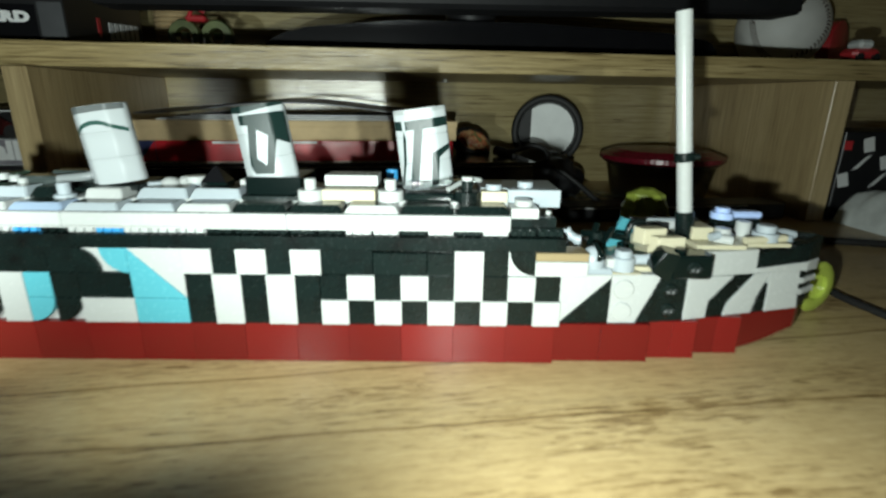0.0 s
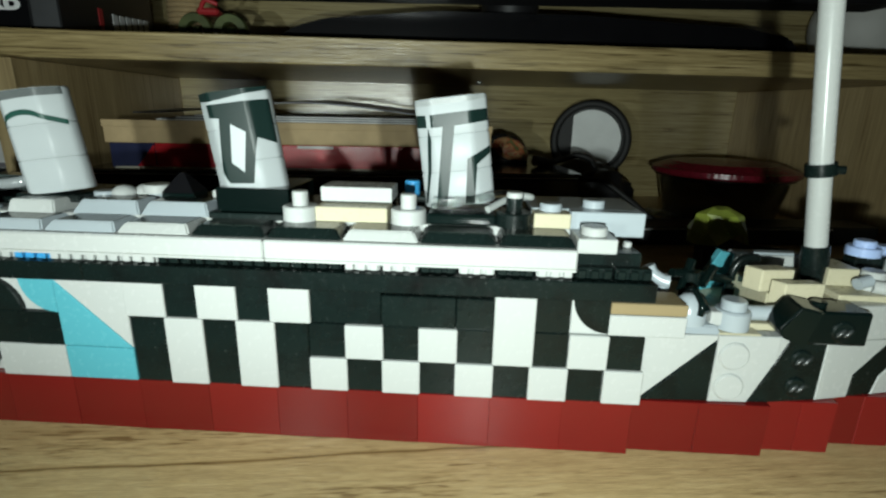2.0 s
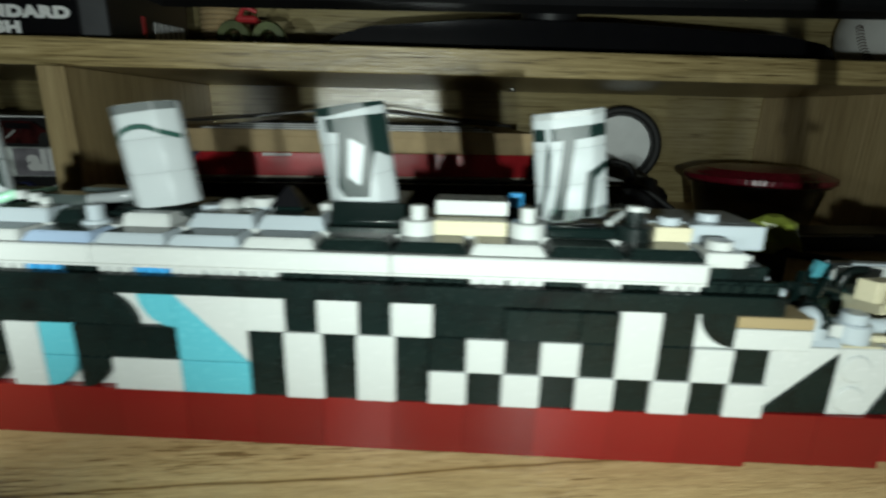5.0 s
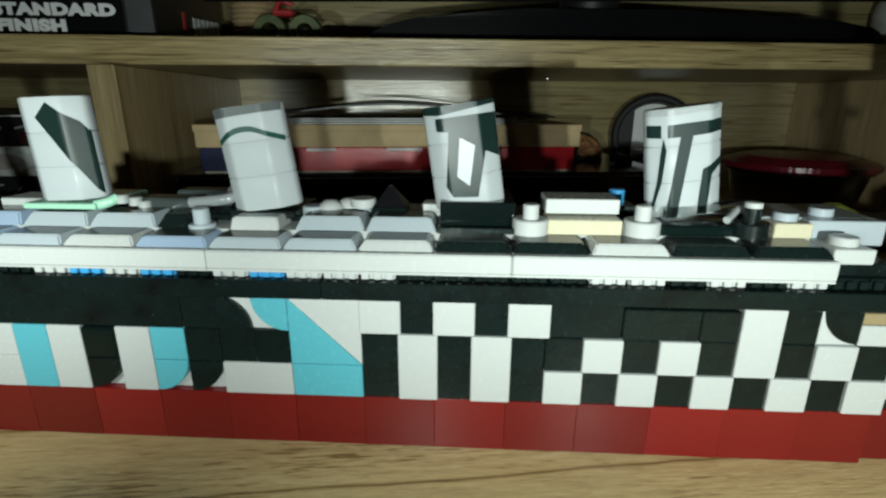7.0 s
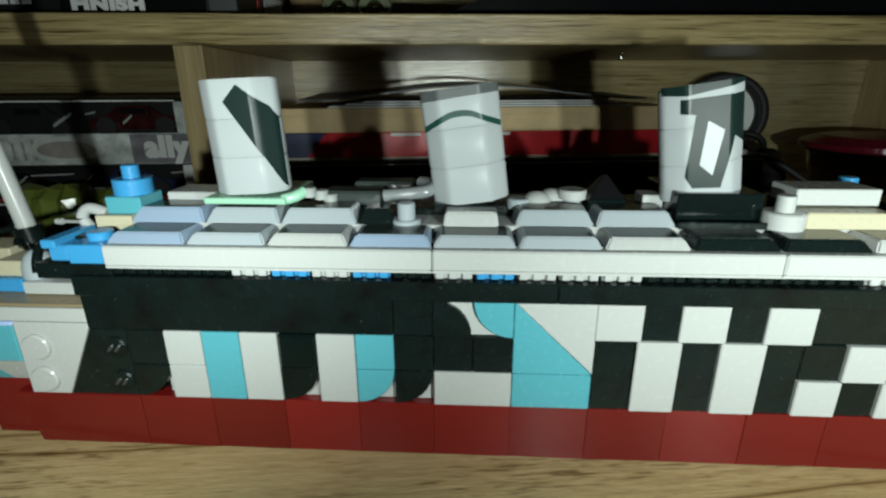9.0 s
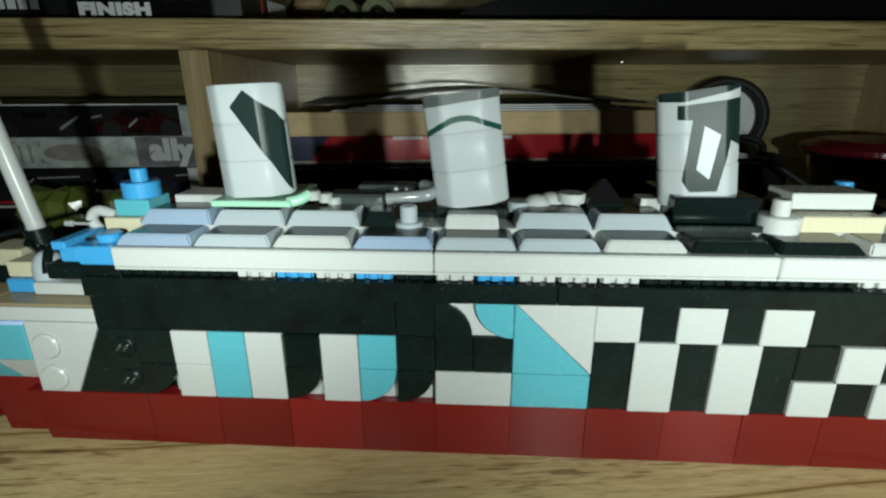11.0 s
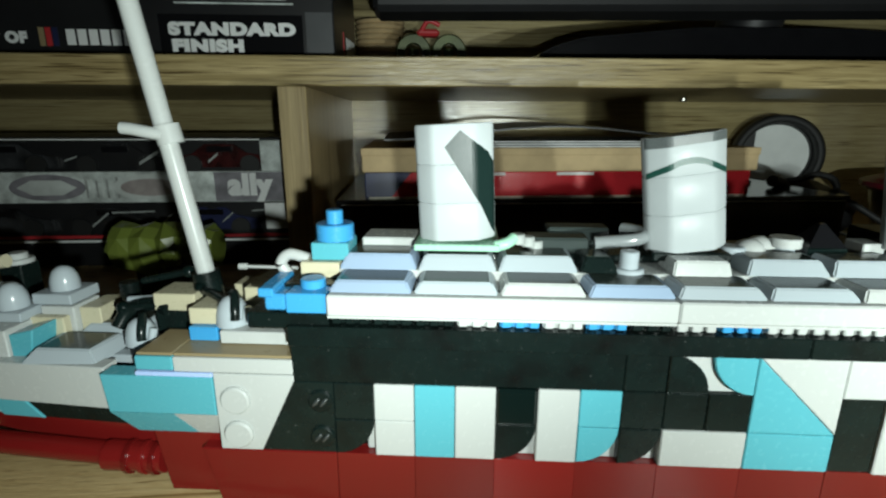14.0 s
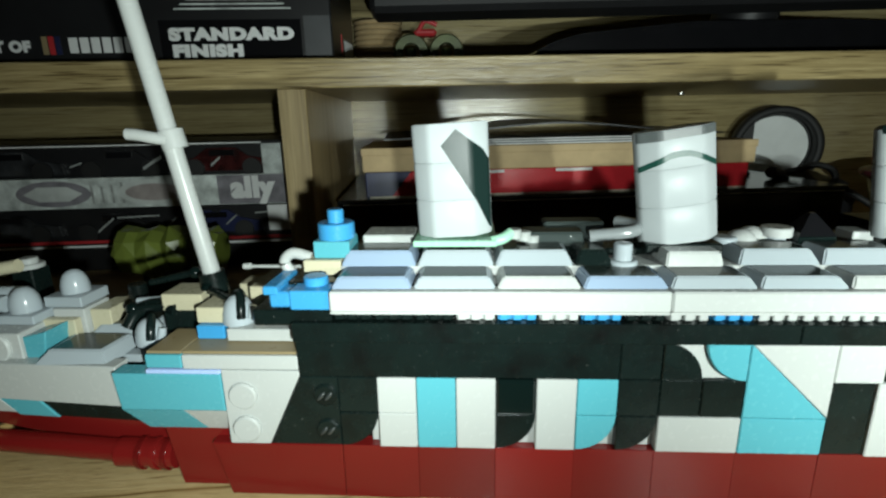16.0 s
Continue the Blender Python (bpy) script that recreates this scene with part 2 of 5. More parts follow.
def blotched(name, colours, rough):
    """Hand-painted toy: patches of several colours with hard edges."""
    m, nt, b = nodes_of(name)
    n = node(nt, "ShaderNodeTexNoise", Scale=150.0, Detail=3.0, Distortion=0.8)
    link(nt, coords(nt, (1, 1, 1)), n.inputs["Vector"])
    stops = []
    for k, c in enumerate(colours):
        lo = 0.30 + 0.40 * k / len(colours)
        stops += [(lo, c), (lo + 0.40 / len(colours) - 0.02, c)]
    link(nt, ramp(nt, n.outputs[0], stops), b.inputs["Base Color"])
    b.inputs["Roughness"].default_value = rough
    bump_of(nt, b, n.outputs[0], 0.5, 0.001)
    return m


ORANGE = blotched("painted_toy", [(0.012, 0.014, 0.008), (0.10, 0.11, 0.04), (0.33, 0.085, 0.035), (0.36, 0.22, 0.10), (0.30, 0.06, 0.03)], 0.4)
CLOTH = plain("grey_white_cloth", (0.55, 0.58, 0.56), 0.85, spread=0.2, relief=0.4)
FOIL = plain("torn_clear_film", (0.30, 0.32, 0.31), 0.2, spread=0.4)
PHOTO = plain("car_print", (0.025, 0.026, 0.028), 0.25, spread=0.9, scale=70.0)

# ---- building helpers: lengths in millimetres ----
MM = 0.001
CACHE = {}


def thing(name, label, category, m=None, group="", kind=""):
    ob = new(name)
    ob.matrix_basis = m or Matrix()
    ob.empty_display_size = 0.01
    return tagged(ob, label, category, group, kind)


def part(name, bm, material, parent=None, label=""):
    me = bpy.data.meshes.new(name)
    bm.to_mesh(me)
    bm.free()
    me.materials.append(material)
    ob = new(name, me)
    ob.parent = parent
    return tagged(ob, label)


def smooth(ob, angle=40):
    ob.data.shade_smooth()
    ob.data.set_sharp_from_angle(angle=radians(angle))
    return ob


def add_box(bm, x0, x1, y0, y1, z0, z1, bevel=0.25):
    r = bmesh.ops.create_cube(bm, size=1.0)
    sx, sy, sz = x1 - x0, y1 - y0, z1 - z0
    for v in r["verts"]:
        v.co = Vector(((v.co.x * sx + (x0 + x1) / 2) * MM, (v.co.y * sy + (y0 + y1) / 2) * MM, (v.co.z * sz + (z0 + z1) / 2) * MM))
    if bevel:
        edges = list({e for v in r["verts"] for e in v.link_edges})
        bmesh.ops.bevel(bm, geom=edges, offset=bevel * MM, segments=1, affect="EDGES")


def box_part(name, material, parent, x0, x1, y0, y1, z0, z1, bevel=0.25, label=""):
    bm = bmesh.new()
    add_box(bm, x0, x1, y0, y1, z0, z1, bevel)
    return part(name, bm, material, parent, label)


def piece(name, key, build, material, parent, at, label="", turn=0):
    """An object on mesh data shared between alike pieces."""
    key = (*key, material.name)
    if key not in CACHE:
        bm = bmesh.new()
        build(bm)
        me = bpy.data.meshes.new(name)
        bm.to_mesh(me)
        bm.free()
        me.materials.append(material)
        CACHE[key] = me
    ob = new(name, CACHE[key])
    ob.parent = parent
    ob.matrix_basis = pose(at[0] * MM, at[1] * MM, at[2] * MM, 0, 0, turn)
    return tagged(ob, label)


def brick(name, material, parent, x0, x1, y0, y1, z0, z1, bevel=0.22, label="", gap=0.06):
    w, d, h = (round(v, 2) for v in (x1 - x0 - 2 * gap, y1 - y0, z1 - z0 - gap))
    return piece(name, ("box", w, d, h, bevel), lambda bm: add_box(bm, -w / 2, w / 2, 0, d, 0, h, bevel), material, parent, ((x0 + x1) / 2, y0, z0), label)


def revolve(bm, rings, sides=24, m=None):
    """A body of revolution round z from (radius, height) rings, closed at both ends."""
    loops = []
    for r, z in rings:
        loops.append([bm.verts.new(((m or Matrix()) @ Vector((r * math.cos(a) * MM, r * math.sin(a) * MM, z * MM)))) for a in (2 * math.pi * i / sides for i in range(sides))])
    for a, b in zip(loops, loops[1:]):
        for i in range(sides):
            j = (i + 1) % sides
            bm.faces.new((a[i], a[j], b[j], b[i]))
    bm.faces.new(list(reversed(loops[0])))
    bm.faces.new(loops[-1])


def knob(name, material, parent, at, r=2.45, h=1.7, sides=20, label="", b=0.25):
    ob = piece(name, ("knob", r, h, b), lambda bm: revolve(bm, [(r, 0), (r, h - b), (r - b, h)], sides), material, parent, at, label)
    smooth(ob)
    return ob


def side_knob(name, material, parent, at, r, h):
    """A round boss that faces the viewer's side (towards -y)."""
    turn = pose(0, 0, 0, 90)
    ob = piece(name, ("side", r, h), lambda bm: revolve(bm, [(r, 0), (r, h - 0.35), (r - 0.35, h)], 24, turn), material, parent, at)
    smooth(ob)
    return ob


def tube(name, material, parent, points, r, sides=10, label=""):
    """A round rod or cable through points, swept by hand with capped ends."""
    bm = bmesh.new()
    pts = [Vector(p) * MM for p in points]
    loops = []
    for i, p in enumerate(pts):
        way = (pts[min(i + 1, len(pts) - 1)] - pts[max(i - 1, 0)]).normalized()
        q = way.to_track_quat("Z", "Y").to_matrix()
        loops.append([bm.verts.new(p + q @ Vector((r * MM * math.cos(a), r * MM * math.sin(a), 0))) for a in (2 * math.pi * k / sides for k in range(sides))])
    for a, b in zip(loops, loops[1:]):
        for k in range(sides):
            j = (k + 1) % sides
            bm.faces.new((a[k], a[j], b[j], b[k]))
    bm.faces.new(list(reversed(loops[0])))
    bm.faces.new(loops[-1])
    bmesh.ops.recalc_face_normals(bm, faces=bm.faces)
    return smooth(part(name, bm, material, parent, label), 60)


def bend(points, steps=6):
    """Points of a smooth curve through the given ones."""
    out = []
    p = [Vector(points[0])] + [Vector(q) for q in points] + [Vector(points[-1])]
    for i in range(1, len(p) - 2):
        for k in range(steps):
            t = k / steps
            out.append(0.5 * (2 * p[i] + (p[i + 1] - p[i - 1]) * t + (2 * p[i - 1] - 5 * p[i] + 4 * p[i + 1] - p[i + 2]) * t * t + (3 * p[i] - p[i - 1] - 3 * p[i + 1] + p[i + 2]) * t ** 3))
    return out + [p[-1]]


def between(x, line):
    for (x0, y0), (x1, y1) in zip(line, line[1:]):
        if x <= x1:
            return y0 + (y1 - y0) * (x - x0) / (x1 - x0)
    return line[-1][1]


def panel(name, material, parent, outline, plan, thick=3.0, proud=0.0, label=""):
    """A plate cut to an outline in x and z that follows a curve of the hull in plan."""
    bm = bmesh.new()
    f = bm.faces.new([bm.verts.new((x, 0, z)) for x, z in outline])
    for x, _ in plan:
        bmesh.ops.bisect_plane(bm, geom=bm.verts[:] + bm.edges[:] + bm.faces[:], plane_co=(x, 0, 0), plane_no=(1, 0, 0))
    front = bm.faces[:]
    r = bmesh.ops.extrude_face_region(bm, geom=front, use_keep_orig=True)
    back = {v for v in r["geom"] if isinstance(v, bmesh.types.BMVert)}
    for v in bm.verts:
        v.co.y = between(v.co.x, plan) - proud + (thick if v in back else 0)
        v.co *= MM
    bmesh.ops.recalc_face_normals(bm, faces=bm.faces)
    rim = [e for e in bm.edges if not e.is_boundary and e.calc_face_angle(0) > 0.9 and not (e.verts[0] in back or e.verts[1] in back)]
    bmesh.ops.bevel(bm, geom=rim, offset=0.2 * MM, segments=1, affect="EDGES")
    return part(name, bm, material, parent, label)


def quarter(cx, cz, r, a0, steps=8):
    return [(cx, cz)] + [(cx + r * math.cos(radians(a0 + 90 * k / steps)), cz + r * math.sin(radians(a0 + 90 * k / steps))) for k in range(steps + 1)]


def writing(name, text, size, material, parent, m, squeeze=1.0, label=""):
    """Raised flat lettering from the built-in font, as a mesh."""
    c = bpy.data.curves.new(name, "FONT")
    c.body, c.size, c.extrude, c.offset, c.space_character = text, size * MM, 0.00008, size * MM * 0.075, 1.12
    tmp = bpy.data.objects.new(name, c)
    me = bpy.data.meshes.new_from_object(tmp)
    bpy.data.objects.remove(tmp)
    me.transform(Matrix.Diagonal((squeeze, 1, 1, 1)))
    me.materials.clear()
    me.materials.append(material)
    ob = new(name, me)
    ob.parent = parent
    ob.matrix_basis = m
    return tagged(ob, label)


# ---- the desk and the shelf unit, turned a little against the ship ----
UNIT = pose(-0.195, 0.137, 0, 0, 0, 7)


def setting(name, material, x0, x1, y0, y1, z0, z1, label, bevel=0.6):
    bm = bmesh.new()
    add_box(bm, x0, x1, y0, y1, z0, z1, bevel)
    ob = part(name, bm, material, None)
    ob.matrix_basis = UNIT
    return tagged(ob, label, name.split("_")[0], kind="structure")


setting("desk", DESK, -800, 900, -460, 180, -25, -0.7, "brown wood-grain laminate desk top with dark grain lines", 1.5)
setting("shelf_board", BOARD, -600, 760, 0, 180, 92.5, 105, "oak-look laminate shelf board across the desk unit", 0.5)
setting("partition_1", UPRIGHT, 0, 12.5, 0.4, 180, -0.6, 92.3, "upright oak-look partition under the shelf", 0.4)
setting("partition_2", UPRIGHT, 488, 502, 0.4, 180, -0.6, 92.3, "upright oak-look partition under the shelf", 0.4)
setting("back_panel", PANEL, -600, 760, 180.2, 188, -25, 420, "pale wood-grain back panel of the shelf unit", 0.3)
setting("shelf_top", BOARD, -600, 760, 0, 180, 420, 434, "upper oak-look board of the shelf unit", 0.5)
setting("partition_3", UPRIGHT, -614, -600, 0, 188, -0.6, 434, "outer oak-look side of the shelf unit", 0.4)
setting("partition_4", UPRIGHT, 760, 774, 0, 188, -0.6, 434, "outer oak-look side of the shelf unit", 0.4)
WALL = plain("painted_wall", (0.45, 0.45, 0.42), 0.8, scale=8.0, spread=0.05)
room = [("wall_north", -950, 1050, 400, 440, -300, 800), ("wall_south", -950, 1050, -740, -700, -300, 800), ("wall_west", -990, -950, -740, 440, -300, 800),
        ("wall_east", 1050, 1090, -740, 440, -300, 800), ("floor", -990, 1090, -740, 440, -340, -300), ("ceiling", -990, 1090, -740, 440, 800, 840)]
for n, x0, x1, y0, y1, z0, z1 in room:
    setting(n, WALL, x0, x1, y0, y1, z0, z1, "plain painted surface of a dark room", 0)

# ---- the toy ship: dazzle-painted liner of plastic bricks ----
ship = thing("toy_ship", "brick-built toy ocean liner in black, white and azure dazzle pattern", "toy ship")
hull = box_part("hull_core", BLACK, ship, -143, 72, 3.3, 38.7, 12.3, 36.2, 0.3)
box_part("far_side", WHITE, ship, -143, 72, 38.8, 42, 12.2, 36.2, 0.3, "white far side of the hull")
FLAT = [(-400, 0), (400, 0)]
BOW = [(60, 1.5), (72, 2), (101, 3.2), (114, 5.5), (128, 9), (143, 12.7), (157, 16.3), (163, 20), (166, 21)]
rng = random.Random(7)
ROW = [12.2, 20.2, 28.2, 36.2]

# dark red waterline bricks
red_base = box_part("red_hull", RED, ship, -152, 71, 3.1, 39, -0.65, 12.2, 0.3, "dark red lower hull")
panel("red_end", RED, red_base, [(-164.3, 12.2), (-136.1, 12.2), (-136.1, -0.65), (-161.4, -0.65)], FLAT, 3, -0.3)
panel("red_end", RED, red_base, [(-164.3, 12.2), (-136.1, 12.2), (-136.1, -0.65), (-161.4, -0.65)], [(-400, 36), (400, 36)], 3, 0)
for s in range(-17, 9, 2):
    brick("red_brick", RED, red_base, s * 8, s * 8 + 16 - (0.8 if s == 7 else 0), 0.35 if s % 4 else 0.25, 3, -0.65, 12.2, 0.07, "", 0.01).matrix_basis @= pose(0, 0, 0, rng.uniform(-0.8, 0.8), 0, rng.uniform(-0.7, 0.7))
for x0, x1, y in ((71, 101.5, 1.9), (102, 117.5, 4.4), (118, 133.5, 8.0)):
    w = (x1 - x0) / 2
    for k in range(2):
        brick("red_brick", RED, red_base, x0 + k * w, x0 + (k + 1) * w, y, 42 - y, -0.65, 12.2, 0.12, "", 0.02)
panel("red_stem", RED, red_base, [(134, -0.65), (141, 0.2), (150, 2.6), (157, 5), (160, 8), (159, 12.1), (134, 12.1)], [(134, 11), (143, 13.2), (157, 17), (160, 19.5)], 4)
panel("red_stem", RED, red_base, [(134, -0.65), (141, 0.2), (150, 2.6), (157, 5), (160, 8), (159, 12.1), (134, 12.1)], [(134, 31), (143, 28.8), (157, 24), (160, 21.5)], 3)

# checked side tiles, one stud square
white_cells = {(0, 0), (2, 0), (4, 0), (6, 0), (8, 0), (1, 1), (3, 1), (7, 1), (-1, 2), (-3, 2), (-5, 2)}
tall_white = {(-2, 0), (-4, 0), (5, 1)}
wide_black = {(0, 2): 2, (2, 2): 2, (4, 2): 1}
taken = set()
for s, r in tall_white:
    taken |= {(s, r), (s, r + 1)}
    brick("tall_white_tile", WHITE, hull, s * 8, s * 8 + 8.8, -0.3, 3.3, ROW[r], ROW[r] + 16)
for s, r in sorted(white_cells):
    taken.add((s, r))
    brick("white_tile", WHITE, hull, s * 8 - (0.3 if r == 2 else 0), s * 8 + 8 + (0.8 if r == 2 else 0.5), -0.3, 3.3, ROW[r], ROW[r] + 8)
for (s, r), n in wide_black.items():
    taken |= {(s + k, r) for k in range(n)}
    brick("black_tile", BLACK, hull, s * 8, (s + n) * 8, 0.25 if s else 0.5, 3.3, ROW[r], ROW[r] + (7 if s else 8))
for s in (-1, -3, -5):
    taken |= {(s, 0), (s, 1)}
    brick("black_tile", BLACK, hull, s * 8, s * 8 + 8, 0.3, 3.3, ROW[0], ROW[0] + 16)
taken |= {(7, 2), (8, 2)}
for s in range(-5, 9):
    for r in range(3):
        if (s, r) not in taken:
            brick("black_tile", BLACK, hull, s * 8, s * 8 + 8, 0.3, 3.3, ROW[r], ROW[r] + 8)
# quarter-round tile by the bow check
brick("white_tile", WHITE, hull, 56, 64, 0.6, 3.3, 28.2, 36.2)
panel("quarter_tile", BLACK, hull, quarter(64, 36.2, 7.6, 180), FLAT, 3.0, 0)

# azure and white diagonal group amidships
brick("azure_tile", CYAN, hull, -56, -40, 0, 3.3, 12.2, 20.2)
brick("white_tile", WHITE, hull, -72, -56, 0, 3.3, 12.2, 20.2)
panel("diagonal_tile", WHITE, hull, [(-55.95, 36.1), (-40, 36.1), (-40, 20.4)], FLAT, 3.3, 0)
panel("diagonal_tile", CYAN, hull, [(-56, 36.1), (-56, 20.3), (-40.1, 20.3)], FLAT, 3.3, 0.02)
brick("white_tile", WHITE, hull, -72, -56, 1.2, 3.3, 28.2, 36.2)
panel("quarter_tile", CYAN, hull, quarter(-56.1, 36.1, 7.9, 180), FLAT, 3.0, 0)
panel("quarter_tile", BLACK, hull, quarter(-72, 28.3, 7.7, 0), FLAT, 3.0, 0)
brick("black_tile", BLACK, hull, -64, -56, 0.2, 3.3, 20.2, 28.2)
brick("black_tile", BLACK, hull, -72, -64, 0.3, 3.3, 20.2, 28.2)

# after side: uprights with rounded feet
brick("white_backing", WHITE, hull, -130, -72, 2.2, 3.3, 12.2, 20.2)
for s, r in ((-16, 0), (-16, 1)):
    brick("white_tile", WHITE, hull, s * 8, s * 8 + 8, 0, 3.3, ROW[r], ROW[r] + 8)
brick("azure_tile", CYAN, hull, -120, -112, 0, 3.3, 12.2, 28.2)
brick("tall_white_tile", WHITE, hull, -112, -104, 0, 3.3, 12.2, 28.2)
brick("tall_white_tile", WHITE, hull, -96, -88, 0, 3.3, 12.2, 28.2)
for s, m in ((-13, BLACK), (-11, CYAN), (-10, BLACK), (-17, BLACK)):
    if s == -13:
        brick("tile", SHINY_BLACK, hull, s * 8, s * 8 + 8, -0.25, 3.3, 20.2, 28.0, 0.55)
    else:
        brick("tile", m, hull, s * 8, s * 8 + 8, 0.15, 3.3, 20.2, 28.2)
    panel("quarter_tile", m, hull, quarter(s * 8 + 0.1, 20.1, 7.8, 270), FLAT, 3.0, -0.1)
brick("black_tile", BLACK, hull, -144, -80, 0.2, 3.3, 28.2, 36.2)
brick("black_tile", BLACK, hull, -80, -72, 0.3, 3.3, 28.2, 36.2)
panel("black_slope", BLACK, hull, [(-151.2, 12.4), (-136, 12.4), (-136, 28.2), (-143.6, 28.2)], FLAT, 3.2, -0.15)
for z in (16.2, 24.2):
    side_knob("stud", BLACK, hull, (-138.6, 0.2, z), 2.45, 0.7)

def stud_mark(x, y, z, parent):
    """Raised lettering on a stud, as two short rounded ridges, paler and glossier for glints."""
    for k in (-1, 1):
        bm = bmesh.new()
        bmesh.ops.create_icosphere(bm, subdivisions=2, radius=MM, matrix=Matrix.Translation(Vector((x + 0.75 * k, y, z)) * MM) @ pose(0, 0, 0, 0, 40, 0) @ Matrix.Diagonal((0.42, 0.5, 1.25, 1)))
        smooth(part("stud_mark", bm, SPARKLE, parent), 80)


SPARKLE = plastic("glossy_black_emboss", (0.03, 0.036, 0.036), 0.36, 0.1, 0.0, 1.0)
for z in (16.2, 24.2):
    stud_mark(-138.6, -0.55, z, hull)

# rail plate, clips and the long white deck edge
brick("rail_plate", BLACK, ship, -144, -48, -0.9, 42, 36.2, 40.4, 0.2)
brick("rail_plate", BLACK, ship, -48, 72.5, -0.9, 42, 36.2, 40.3, 0.2)
box_part("rail_end", BLACK, ship, -152, -136.2, 0.4, 40, 39.2, 42.5, 0.3)
deck = box_part("deck_core", BLACK, ship, -135, 56, 3.2, 40, 40.4, 46.9, 0.2)
for s, m in [(-14, WHITE), (-13, BLUE), (-12, WHITE), (-11, BLUE), (-9, WHITE), (-8, BLUE), (-7, WHITE), (-6, WHITE), (-5, WHITE), (1, WHITE), (2, WHITE), (4, WHITE), (6, WHITE)] + [(k, BLACK) for k in (-17, -16, -15, -10, -4, -3, -2, -1, 0, 3, 5, 7, 8)]:
    def clip(bm):
        add_box(bm, -3.7, 3.7, 0.6, 3, 0, 2.3, 0.15)
        for k in (-2.6, 0, 2.6):
            add_box(bm, k - 0.85, k + 0.85, -0.4, 0.8, 0.2, 2.0, 0.2)
    piece("clip_plate", ("clip",), clip, m, deck, (s * 8 + 4, 0.6, 40.4))
for s in (-17, -9, -1):
    brick("deck_edge", WHITE, deck, s * 8, s * 8 + 64, -1.3, 2.6, 42.7, 46.9, 0.35)
    brick("edge_shelf", WHITE, deck, s * 8, s * 8 + 64, -0.9, 2.6, 42.2, 42.75, 0.05)


def sloped_tile(name, material, parent, x0, x1, y0, y1, z0, h, run=3.0, side=1.5):
    """A deck tile with a sloping front and slightly tapered ends."""
    w, d = round(x1 - x0 - 0.2, 2), y1 - y0

    def build(bm):
        lo = [(-w / 2, 0, 0), (w / 2, 0, 0), (w / 2, d, 0), (-w / 2, d, 0)]
        hi = [(-w / 2 + side, run, h), (w / 2 - side, run, h), (w / 2 - side * 0.6, d, h - 0.05), (-w / 2 + side * 0.6, d, h - 0.05)]
        v = [bm.verts.new(Vector(p) * MM) for p in lo + hi]
        for q in ((3, 2, 1, 0), (4, 5, 6, 7), (0, 1, 5, 4), (1, 2, 6, 5), (2, 3, 7, 6), (3, 0, 4, 7)):
            bm.faces.new([v[i] for i in q])
        bmesh.ops.bevel(bm, geom=bm.edges[:], offset=0.3 * MM, segments=2, affect="EDGES")
    # added dark inset: paints the dim reflection seen on the tile's top
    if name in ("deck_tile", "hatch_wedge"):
        piece("tile_top", ("top", w, d, h, run, side), lambda bm: add_box(bm, -w / 2 + side + 0.4, w / 2 - side - 0.4, run + 0.35, d - 0.3, h - 0.3, h + 0.06, 0.05), TILE_TOP_REFLECTION, parent, ((x0 + x1) / 2, y0, z0))
    return piece(name, ("slope", w, d, h, run, side), build, material, parent, ((x0 + x1) / 2, y0, z0))


# dark colour standing for the unlit shelf mirrored in the tile tops
TILE_TOP_REFLECTION = plastic("dark_reflection_tile_top", (0.034, 0.047, 0.040), 0.18, 0.3, 0.02, 0.3, 0.25)


for s, m in zip(range(-17, 7, 2), (SAND, GREY, WHITE, SAND, GREY, GREY, WHITE, BLACK, BLACK, WHITE, BLACK, BLACK)):
    sloped_tile("deck_tile", m, deck, s * 8, s * 8 + 16, 0.2, 8.9, 46.9, 2.0, 1.6, 1.3)
upper = box_part("upper_deck", WHITE, ship, -136, 56, 8.9, 33, 46.9, 48.9, 0.2)
for s, m, w in ((-17, SAND, 2), (-15, GREY, 2), (-13, GREY, 2), (-11, DARKGREY, 1), (-7, GREY, 2), (-5, GREY, 2)):
    sloped_tile("deck_tile", m, upper, s * 8, s * 8 + 8 * w, 8.6, 17, 48.9, 2.9, 1.9, 1.4)
box_part("mid_deck", DARKGREY, upper, -135.5, 56, 17.1, 33, 48.9, 50.4, 0.2)


# ---- funnels: oval stacks of three drums, raked aft ----
PROFILE = [(0, 4.7), (3.6, 4.7), (4.1, 4.6), (4.6, 4.35), (5.0, 4.05), (7.3, 2.0), (7.7, 1.5), (7.95, 0.8), (8, 0)]


def on_front(x, out=0.0):
    """The depth of the stack's near side at x, a little in front of it: a flat face between chamfers."""
    a = min(abs(x), 8.0)
    for (x0, y0), (x1, y1) in zip(PROFILE, PROFILE[1:]):
        if a <= x1:
            break
    return x, -(y0 + (y1 - y0) * (a - x0) / (x1 - x0)) - out


SECTION = [(-x, -y) for x, y in reversed(PROFILE[1:])] + [(x, -y) for x, y in PROFILE[1:]] + [(x, y) for x, y in reversed(PROFILE[1:-1])] + [(-x, y) for x, y in PROFILE[1:-1]]


